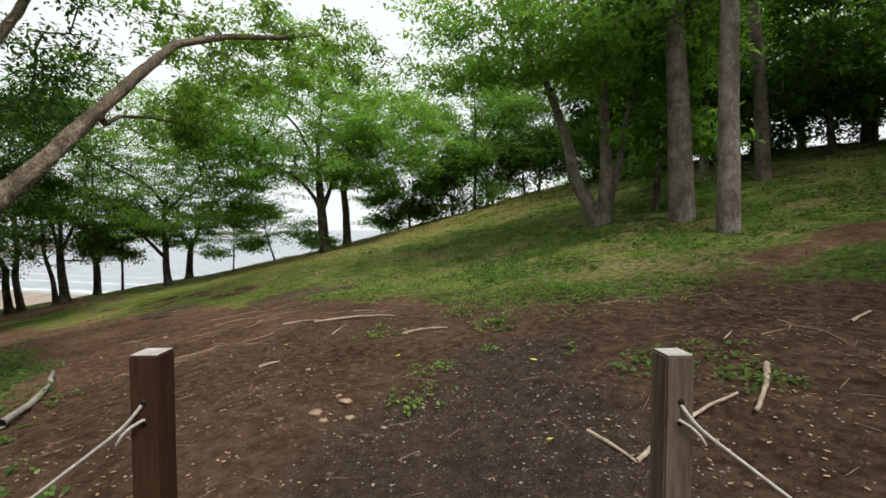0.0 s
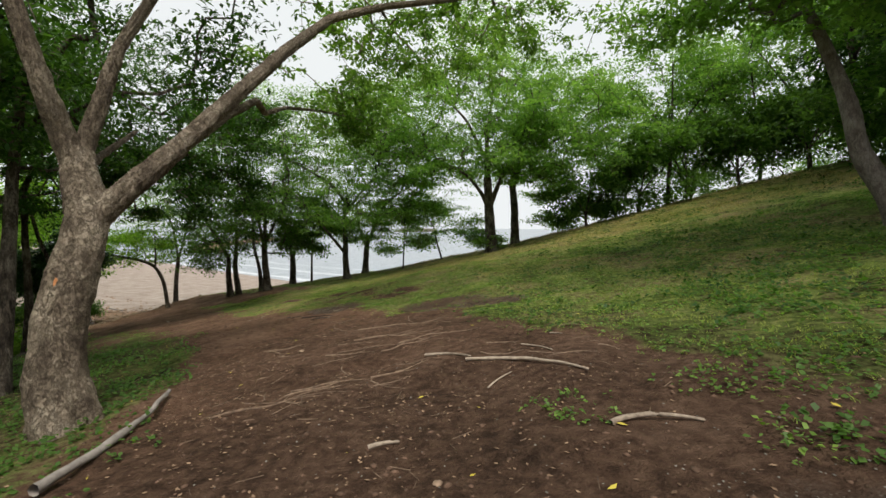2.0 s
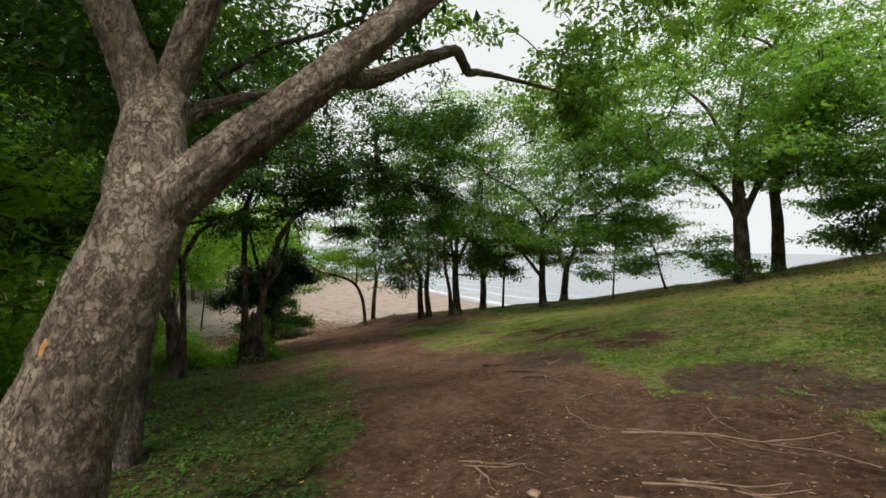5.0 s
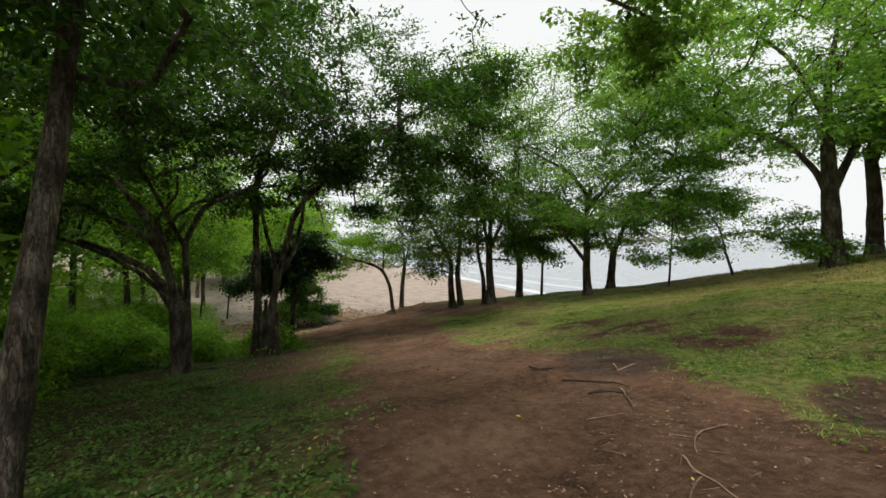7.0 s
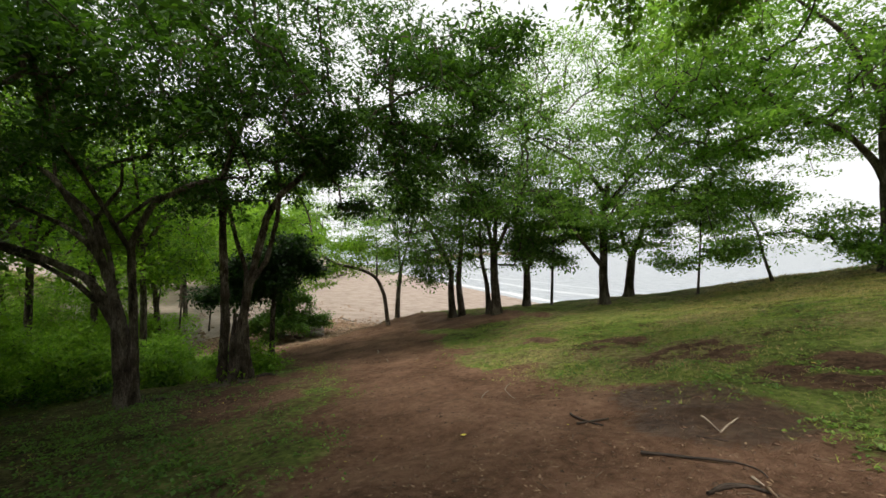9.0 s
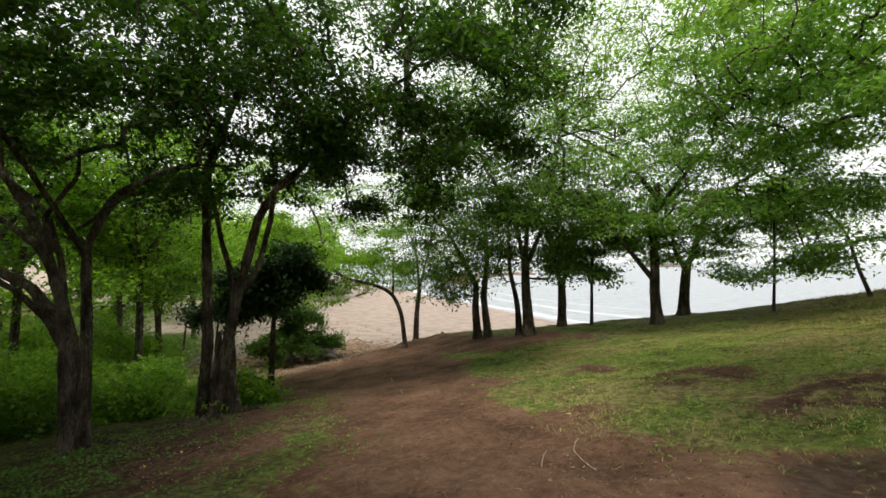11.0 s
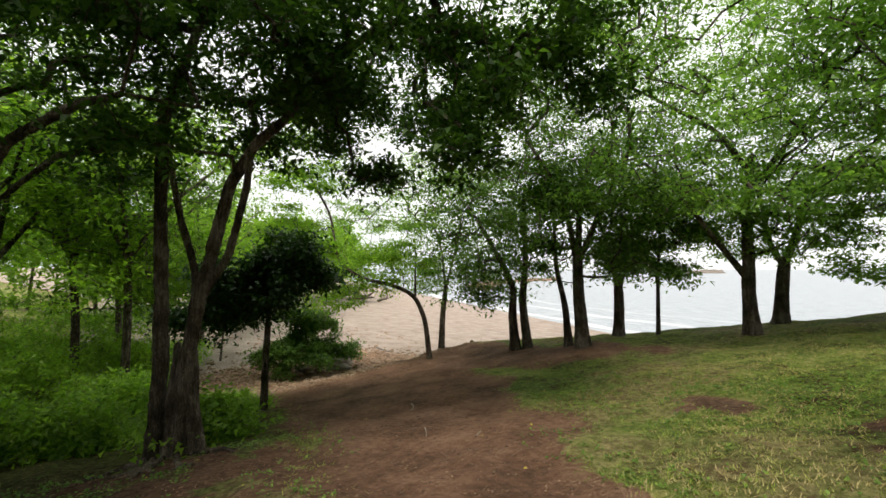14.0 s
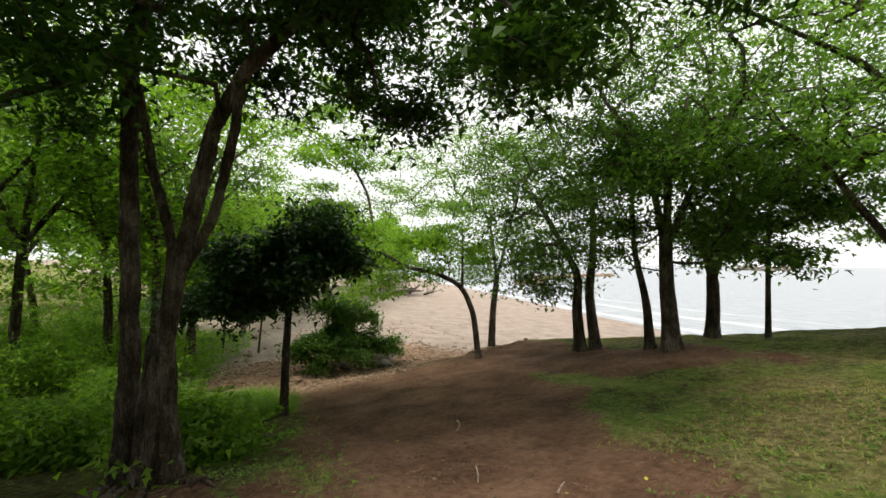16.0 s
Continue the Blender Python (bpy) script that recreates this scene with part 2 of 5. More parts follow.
HOLE = plain("dark_drilled_hole", (0.01, 0.008, 0.006), (0.02, 0.016, 0.012), 0.9, 20)
ORANGE = plain("orange_paint_mark", (0.26, 0.12, 0.055), (0.5, 0.21, 0.085), 0.8, 20)


# ---- mesh helpers ----
def mesh_np(name, V, F, mat, smooth=False):
    """V: n x 3 places; F: m x k vertex numbers."""
    me = bpy.data.meshes.new(name)
    V, F = np.asarray(V, np.float32), np.asarray(F, np.int32)
    me.vertices.add(len(V))
    me.vertices.foreach_set("co", V.ravel())
    me.loops.add(F.size)
    me.loops.foreach_set("vertex_index", F.ravel())
    me.polygons.add(len(F))
    me.polygons.foreach_set("loop_start", np.arange(0, F.size, F.shape[1], dtype=np.int32))
    if smooth:
        me.polygons.foreach_set("use_smooth", np.ones(len(F), bool))
    me.update(calc_edges=True)
    me.materials.append(mat)
    return me


def part(name, me, parent=None, label="", at=None):
    """One mesh object, under a thing or a part."""
    o = new(name, me)
    if parent:
        o.parent = parent
    if at:
        o.location = at
    return tagged(o, label)


def root_empty(name, x, y, z, label, category, group=""):
    e = new(name)
    e.empty_display_size = 0.2
    e.location = (x, y, z)
    return tagged(e, label, category, group)


def vnoise(x, y, seed=0):
    """Smooth value noise of two arrays, 0 to 1."""
    xi, yi = np.floor(x), np.floor(y)
    fx, fy = x - xi, y - yi
    fx, fy = fx * fx * (3 - 2 * fx), fy * fy * (3 - 2 * fy)

    def h(a, b):
        s = np.sin(a * 127.1 + b * 311.7 + seed * 74.7) * 43758.5453
        return s - np.floor(s)

    return (h(xi, yi) * (1 - fx) + h(xi + 1, yi) * fx) * (1 - fy) + (h(xi, yi + 1) * (1 - fx) + h(xi + 1, yi + 1) * fx) * fy


def smooth(a, b, x):
    s = np.clip((x - a) / (b - a), 0, 1)
    return s * s * (3 - 2 * s)


# ---- the lie of the land ----
SLOPE = [0.0927, 1.1136, 0.3821, 0.0476, -0.214, 0.3953, -0.1082, -0.5012, -0.0347, 0.1096]
BUMPS = ((-21, 21.5, -0.05, 3.0), (-19, 22.8, 0.3, 2.2), (-7.2, 18.6, 0.3, 2.6), (-8.4, 8.5, 0.22, 1.6), (0, 11.8, -0.2, 2.5), (-4.1, 12.7, -0.18, 2.0))
SEA = -6.2
LEVEL = 0.0436


def crest(x):
    return np.where(x < 0, 31 + 0.26 * x, 30.5 - 0.1 * x)


def seaward(x, y):
    return (x + 30) * 0.30 + (y - 48.5) * 0.954


def land(x, y):
    """The height of the ground at x, y (arrays)."""
    x, y = np.asarray(x, float), np.asarray(y, float)
    u = np.clip((-0.72 * x + 0.69 * y) / 10, -0.6, 3.6)
    v = np.clip((0.69 * x + 0.72 * y) / 10, -1.0, 3.4)
    base, k = 0, 0
    for i in range(4):
        for j in range(4 - i):
            base = base + SLOPE[k] * u ** i * v ** j
            k += 1
    for bx, by, dz, r in BUMPS:
        base = base + dz * np.exp(-((x - bx) ** 2 + (y - by) ** 2) / r ** 2)
    base = base - LEVEL * np.clip(y, -60, 60)
    base = np.where(base > 3.5, 3.5 + 3.5 * (1 - np.exp(-(base - 3.5) / 3.5)), base)
    base = np.maximum(base, -4.6)
    beach = np.clip(SEA - 0.05 * seaward(x, y), -12, -4.9)
    m = np.maximum(smooth(0, 8, y - crest(x)), smooth(-26.5, -32, x) * smooth(2, 10, y))
    z = base + (beach - base) * m
    near = smooth(60, 30, np.hypot(x + 8, y - 10))
    lumps = (vnoise(x * 1.3, y * 1.3, 1) - 0.5) * 0.10 + (vnoise(x * 3.7, y * 3.7, 2) - 0.5) * 0.05
    return z + lumps * near


def ground_z(x, y):
    return float(land(np.array([x]), np.array([y]))[0])


TRAIL = ((0, -6, 2.4), (0, 2.5, 2.8), (-2.2, 6.2, 2.5), (-5.0, 8.8, 2.3), (-8.0, 10.8, 2.1), (-12.7, 13.2, 1.6), (-15.5, 14.5, 2.0), (-18.5, 16, 2.4), (-24, 18.2, 3.2), (-29, 20, 3.5))
SIDE = ((1.0, 4.0, 2.2), (3.5, 3.0, 2.2), (8, 2.0, 2.6), (14, 1, 2.6))
TRACK = ((4.5, 6.3, 0.3), (9, 8.8, 0.35), (16, 11, 0.5))
MOUND = ((-17, 22.6, 0.7), (-20, 21.8, 2.1), (-25, 22, 3.0))


def outside(x, y, line):
    """How far x, y lies outside a band of changing half-width along a line."""
    best = np.full(np.shape(x), 1e9)
    for (ax, ay, aw), (bx, by, bw) in zip(line, line[1:]):
        dx, dy = bx - ax, by - ay
        s = np.clip(((x - ax) * dx + (y - ay) * dy) / (dx * dx + dy * dy), 0, 1)
        best = np.minimum(best, np.hypot(x - ax - s * dx, y - ay - s * dy) - (aw + s * (bw - aw)))
    return best


def blob(x, y, cx, cy, r):
    return smooth(r * 1.3, r * 0.5, np.hypot(x - cx, y - cy))


def masks(x, y):
    d = np.minimum.reduce([outside(x, y, TRAIL), outside(x, y, SIDE), outside(x, y, TRACK), outside(x, y, MOUND) + 0.4])
    turf = smooth(-0.7, 0.7, d + (vnoise(x * 0.8, y * 0.8, 5) - 0.5) * 1.2)
    patch = np.maximum.reduce([blob(x, y, -11.0, 16.9, 0.9), blob(x, y, -8.9, 15.8, 1.1), blob(x, y, -7.0, 14.9, 0.9), blob(x, y, -13.4, 17.7, 0.6), blob(x, y, -15, 10.5, 1.2), blob(x, y, -17.5, 11.5, 1.8)])
    patch = patch * smooth(0.25, 0.5, 0.6 * vnoise(x * 1.9, y * 1.9, 91) + 0.4 * vnoise(x * 5, y * 5, 92))
    gravel = np.maximum(blob(x, y, 0.2, 2.6, 1.5), blob(x, y, 0.6, 4.2, 0.9)) * 0.62
    mud = np.maximum.reduce([blob(x, y, -4.3, 12.3, 1.2), blob(x, y, -3.0, 11.6, 0.9), blob(x, y, -7.6, 12.7, 1.0) * 0.75, blob(x, y, -8.3, 13.4, 0.9) * 0.7])
    below = smooth(0.5, -1.0, y - np.interp(x, [p[0] for p in TRAIL[:0:-1]], [p[1] for p in TRAIL[:0:-1]]))
    turf = turf * (1 - patch) * (1 - 0.9 * mud) * (1 - 0.35 * below * smooth(0.3, 0.6, vnoise(x * 1.1, y * 1.1, 61)) - 0.05 * below)
    # dark humus, plus tree shade over verge and hollow put into the ground colour
    humus_shade = np.maximum.reduce([blob(x, y, 2.8, 3.0, 4.2) * 1.0, blob(x, y, -0.8, 4.8, 4.0) * 0.8, blob(x, y, -3.6, 8.2, 3.4) * 0.62, patch * 0.85 * smooth(12.5, 14.0, y), blob(x, y, -17.6, 7.8, 5.4), blob(x, y, -12.5, 4.5, 5.0), blob(x, y, -9, 5.2, 4.0) * 0.85])
    sand = np.maximum(smooth(-25.5, -30, x) * smooth(6, 12, y), smooth(2, 5, y - crest(x)))
    rub = np.maximum(blob(x, y, -31.5, 21.0, 5.6), blob(x, y, -30.5, 16.5, 5.0)) * 0.85
    return turf * (1 - sand), gravel, mud, sand, rub, humus_shade


def axis(lo, hi, step, far):
    """Fine steps from lo to hi, then ever longer ones out to far."""
    mid = list(np.arange(lo, hi, step))
    up, down, s = [mid[-1]], [mid[0]], step
    while up[-1] < far:
        s *= 1.13
        up.append(up[-1] + s)
        down.append(down[-1] - s)
    return np.array(down[:0:-1] + mid + up[1:])


def build_ground():
    xs, ys = axis(-26, 9, 0.13, 2600), axis(-1, 27, 0.13, 2600)
    X, Y = np.meshgrid(xs, ys)
    Z = land(X, Y)
    nx, ny = len(xs), len(ys)
    i = (np.arange(ny - 1)[:, None] * nx + np.arange(nx - 1)[None]).ravel()
    me = mesh_np("ground", np.stack([X, Y, Z], -1).reshape(-1, 3), np.stack([i, i + 1, i + nx + 1, i + nx], -1), GROUND, True)
    for name, val in zip(("turf", "gravel", "mud", "sand", "rubble", "humus_shade"), masks(X.ravel(), Y.ravel())):
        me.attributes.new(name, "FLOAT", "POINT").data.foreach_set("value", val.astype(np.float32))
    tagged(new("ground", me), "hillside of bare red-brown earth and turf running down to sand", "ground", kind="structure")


def build_sea():
    xs, ys = np.linspace(-3000, 3000, 41), np.array([0, 5, 10, 20, 40, 80, 160, 320, 640, 1300, 2900.0])
    X, Y = np.meshgrid(xs, ys)
    i = (np.arange(10)[:, None] * 41 + np.arange(40)[None]).ravel()
    me = mesh_np("water", np.stack([X, Y, 0 * X], -1).reshape(-1, 3), np.stack([i, i + 1, i + 42, i + 41], -1), WATER, True)
    o = tagged(new("water", me), "pale grey sea with low surf along the sand", "sea", kind="structure")
    o.matrix_world = pose(-30, 48.5, SEA, 0, 0, -17.45) @ pose(0, -1.5, 0)


build_ground()
build_sea()


# ---- trees ----
def tube(pts, radii, sides=10, rough=0.0, seed=0, flare=0.0, resample=0.25, flakes=0.0):
    """A tapered tube along a smoothed line: places and quads."""
    P = np.array(pts, float)
    R = np.array(radii, float)
    L = np.r_[0, np.cumsum(np.linalg.norm(np.diff(P, axis=0), axis=1))]
    n = max(3, int(L[-1] / resample) + 1)
    s = np.linspace(0, L[-1], n)
    Q = np.stack([np.interp(s, L, P[:, k]) for k in range(3)], -1)
    r = np.interp(s, L, R)
    for _ in range(2):
        Q[1:-1] = (Q[:-2] + 2 * Q[1:-1] + Q[2:]) / 4
    T = np.gradient(Q, axis=0)
    T /= np.linalg.norm(T, axis=1)[:, None] + 1e-9
    a = np.array([1.0, 0.2, 0.1])
    a = a - T * (T @ a)[:, None]
    a /= np.linalg.norm(a, axis=1)[:, None] + 1e-9
    b = np.cross(T, a)
    th = np.linspace(0, 2 * np.pi, sides, endpoint=False)
    rr = r[:, None] * np.ones(sides)[None]
    if rough:
        rr = rr * (1 + rough * (vnoise(s[:, None] * 3.1 + th * 0, np.cos(th)[None] * 1.7 + np.sin(th)[None] * 2.3 + 0 * s[:, None], seed) - 0.5) * 2)
        rr = rr * (1 + 0.5 * rough * (vnoise(s[:, None] * 11 + th * 0, np.cos(th)[None] * 5 + np.sin(th)[None] * 6 + 0 * s[:, None], seed + 3) - 0.5) * 2)
    if flakes:
        ring = np.cos(th)[None] * 6 + np.sin(th)[None] * 7 + 0 * s[:, None]
        along = s[:, None] + 0 * th
        wob = vnoise(along * 9, ring * 1.7, seed + 5) * 0.9
        step_up = np.floor(vnoise(along * 10 + wob, ring * 1.3 + wob, seed + 6) * 5) / 5
        rr = rr + flakes * (step_up - 0.4) + flakes * 0.5 * (vnoise(along * 30, ring * 4, seed + 8) - 0.5)
    if flare:
        lobes = 1 + 0.35 * np.cos(th * 5 + seed) + 0.2 * np.cos(th * 3 + 2 * seed)
        rr = rr * (1 + flare * np.exp(-s[:, None] / 0.28) * lobes[None])
    V = Q[:, None] + a[:, None] * (np.cos(th)[None, :, None] * rr[..., None]) + b[:, None] * (np.sin(th)[None, :, None] * rr[..., None])
    i, j = np.meshgrid(np.arange(n - 1), np.arange(sides), indexing="ij")
    F = np.stack([i * sides + j, i * sides + (j + 1) % sides, (i + 1) * sides + (j + 1) % sides, (i + 1) * sides + j], -1).reshape(-1, 4)
    V = np.concatenate([V.reshape(-1, 3), Q[:1], Q[-1:] + T[-1:] * r[-1]])
    j = np.arange(sides)
    top = (n - 1) * sides
    F = np.concatenate([F, np.stack([top + j, top + (j + 1) % sides, np.full(sides, n * sides + 1), np.full(sides, n * sides + 1)], -1)])
    return V, F, Q, r


def join(pieces):
    vs, fs, off = [], [], 0
    for V, F in pieces:
        vs.append(V)
        fs.append(F + off)
        off += len(V)
    return np.concatenate(vs), np.concatenate(fs)


def leaves(rng, C, spread, flat, per, size, aspect=0.45, simple=False):
    """Small folded leaves in flattened tufts round the places C: places and faces (simple: three-cornered sprays)."""
    n = len(C) * per
    c = np.repeat(C, per, 0) + rng.normal(size=(n, 3)) * np.array([spread, spread, spread * flat])
    yaw = rng.uniform(0, 2 * np.pi, n)
    pitch = rng.normal(-0.35, 0.45, n)
    d = np.stack([np.cos(yaw) * np.cos(pitch), np.sin(yaw) * np.cos(pitch), np.sin(pitch)], -1)
    up = rng.normal(size=(n, 3)) * 0.45 + np.array([0, 0, 1.0])
    w = np.cross(d, up)
    w /= np.linalg.norm(w, axis=1)[:, None] + 1e-9
    nrm = np.cross(w, d)
    L = size * rng.uniform(0.6, 1.3, n)[:, None]
    if simple:
        V = np.stack([c + d * L * 0.15 + w * L * aspect * 0.62, c + d * L, c - w * L * aspect * 0.62], 1)
        return V.reshape(-1, 3), np.arange(3 * n).reshape(n, 3)
    V = np.stack([c, c + d * L * 0.5 + w * L * aspect * 0.5 + nrm * L * 0.08, c + d * L - nrm * L * 0.06, c + d * L * 0.5 - w * L * aspect * 0.5 + nrm * L * 0.08], 1)
    return V.reshape(-1, 3), np.arange(4 * n).reshape(n, 4)


def tree(name, x, y, limbs, crowns, label, leaf, barkm, seed, size=0.09, per=60, spread=0.42, flat=0.35, sides=10, twig=0.009, rough=0.06, flare=0.5, group="", category="tree", bare=0, step=0.55, thick=1.0, aspect=0.45, sink=0.12, fine=0.25, flakes=0.0):
    """limbs: (points from the base, radius at foot, radius at end); crowns: (centre, radii, tufts)."""
    rng = np.random.default_rng(seed)
    y += LEVEL * (ground_z(x, y) + LEVEL * y - 1.5)
    limbs = [([(p[0], p[1] + LEVEL * p[2], p[2] - LEVEL * p[1]) for p in pts], a, b) for pts, a, b in limbs]
    z = ground_z(x, y)
    e = root_empty(name, x, y, z, label, category, group)
    pieces, nodes, cap = [], [], []
    for k, (pts, r0, r1) in enumerate(limbs):
        foot = pts[0][2] < 0.35
        pts = [(p[0], p[1], p[2] - (sink if foot and i == 0 else 0)) for i, p in enumerate(pts)]
        V, F, Q, r = tube(pts, np.linspace(r0, r1, len(pts)) * thick, sides, rough, seed + k, flare if foot else 0, fine, flakes)
        pieces.append((V, F))
        h = Q[:, 2] > 0.8
        nodes.append(Q[h] if h.any() else Q[-1:])
        cap.append(r[h] if h.any() else r[-1:])
    N = np.concatenate(nodes)
    cap = np.concatenate(cap)
    base_n = len(N)
    C = []
    for c, rad, count in crowns:
        # sprays of tufts about the ends of boughs, with gaps between them
        k = max(4, count // 9)
        p = rng.normal(size=(k, 3))
        p /= np.linalg.norm(p, axis=1)[:, None]
        p *= rng.uniform(0.1, 1, (k, 1)) ** 0.42
        wide = np.clip(0.2 * (rad[0] + rad[1]) / 2, 0.25, 0.95)
        q = (p * np.array(rad))[rng.integers(0, k, count)] + rng.normal(size=(count, 3)) * np.array([wide, wide, wide * min(0.9, 0.2 + flat)])
        C.append(np.array(c) + q)
    C = np.concatenate(C)
    order = np.argsort(np.min(np.linalg.norm(C[:, None] - N[None], axis=2), axis=1))
    total = base_n + len(C) * 14
    P = np.zeros((total, 3))
    P[:base_n] = N
    par = np.full(total, -1)
    lim = np.full(total, 9.0)
    lim[:base_n] = cap
    m = base_n
    tips = []
    for ci in order:
        c = C[ci]
        dv = P[:m] - c
        dist = np.sqrt((dv ** 2).sum(1)) + 0.35 * np.maximum(0, dv[:, 2])
        k = int(np.argmin(dist))
        q = P[k]
        L = np.linalg.norm(c - q)
        n = int(min(12, max(2, round(L / step))))
        last = k
        bend = rng.normal(size=3) * L * 0.09 + np.array([0, 0, L * 0.10])
        for i in range(1, n + 1):
            s = i / n
            P[m] = q + (c - q) * s + bend * 4 * s * (1 - s) + rng.normal(size=3) * 0.05 * (i < n)
            par[m] = last
            last = m
            m += 1
        tips.append(last)
    P, par = P[:m], par[:m]
    area = np.zeros(m)
    area[tips] += twig ** 2.3
    for i in range(m - 1, base_n - 1, -1):
        area[par[i]] += area[i] if par[i] >= 0 else 0
    rad = np.maximum(area, twig ** 2.3) ** (1 / 2.3)
    rad = np.minimum(rad, np.r_[cap * 0.7, np.full(m - base_n, 9.0)])
    ids = np.arange(base_n, m)
    A, B = P[par[ids]], P[ids]
    ra, rb = np.minimum(rad[par[ids]], rad[ids] * 1.25), rad[ids]
    D = B - A
    D /= np.linalg.norm(D, axis=1)[:, None] + 1e-9
    s1 = np.cross(D, np.array([0.13, 0.31, 0.94]))
    s1 /= np.linalg.norm(s1, axis=1)[:, None] + 1e-9
    s2 = np.cross(D, s1)
    k = 5 if math.hypot(x + 10, y - 9) < 11 else 3
    th = np.linspace(0, 2 * np.pi, k, endpoint=False)
    ring = s1[:, None] * np.cos(th)[None, :, None] + s2[:, None] * np.sin(th)[None, :, None]
    VV = np.concatenate([A[:, None] + ring * ra[:, None, None], (B + D * 0.02)[:, None] + ring * rb[:, None, None]], 1).reshape(-1, 3)
    o = np.arange(len(ids))[:, None] * 2 * k
    j = np.arange(k)[None]
    FF = np.stack([o + j, o + (j + 1) % k, o + k + (j + 1) % k, o + k + j], -1).reshape(-1, 4)
    V, F = join(pieces)
    part("trunk", mesh_np("trunk", V, F, barkm, True), e)
    tagged(part("branch", mesh_np("branch", VV, FF, barkm, True), e), kind="stuff")
    T = P[tips]
    if bare:
        T = T[bare:]
    extra = P[par[tips[bare:]]]
    simple = math.hypot(x + 6, y - 7) > 5
    V1, F1 = leaves(rng, T, spread, flat, per, size, aspect, simple)
    V2, F2 = leaves(rng, extra, spread * 0.6, flat, per // 3, size, aspect, simple)
    V, F = join([(V1, F1), (V2, F2)])
    tagged(part("crown", mesh_np("crown", V, F, leaf), e), kind="stuff")
    return e


def upright(rng, h, r, lean=0.1, forks=3, fork=0.45, spread=0.3):
    """Limbs of a plain forked tree: one trunk, then a few limbs that fan out."""
    l = rng.normal(size=2) * lean
    trunk = [(0, 0, 0), (l[0] * 0.3, l[1] * 0.3, h * fork * 0.5), (l[0], l[1], h * fork)]
    out = [(trunk, r, r * 0.75)]
    for k in range(forks):
        a = 2 * math.pi * (k + rng.uniform(-0.3, 0.3)) / forks
        d = np.array([math.cos(a), math.sin(a)]) * h * spread
        out.append(([(l[0], l[1], h * fork * 0.96), (l[0] + d[0] * 0.35, l[1] + d[1] * 0.35, h * (fork + 0.16)), (l[0] + d[0], l[1] + d[1], h * (fork + 0.36))], r * 0.6, r * 0.25))
    return out


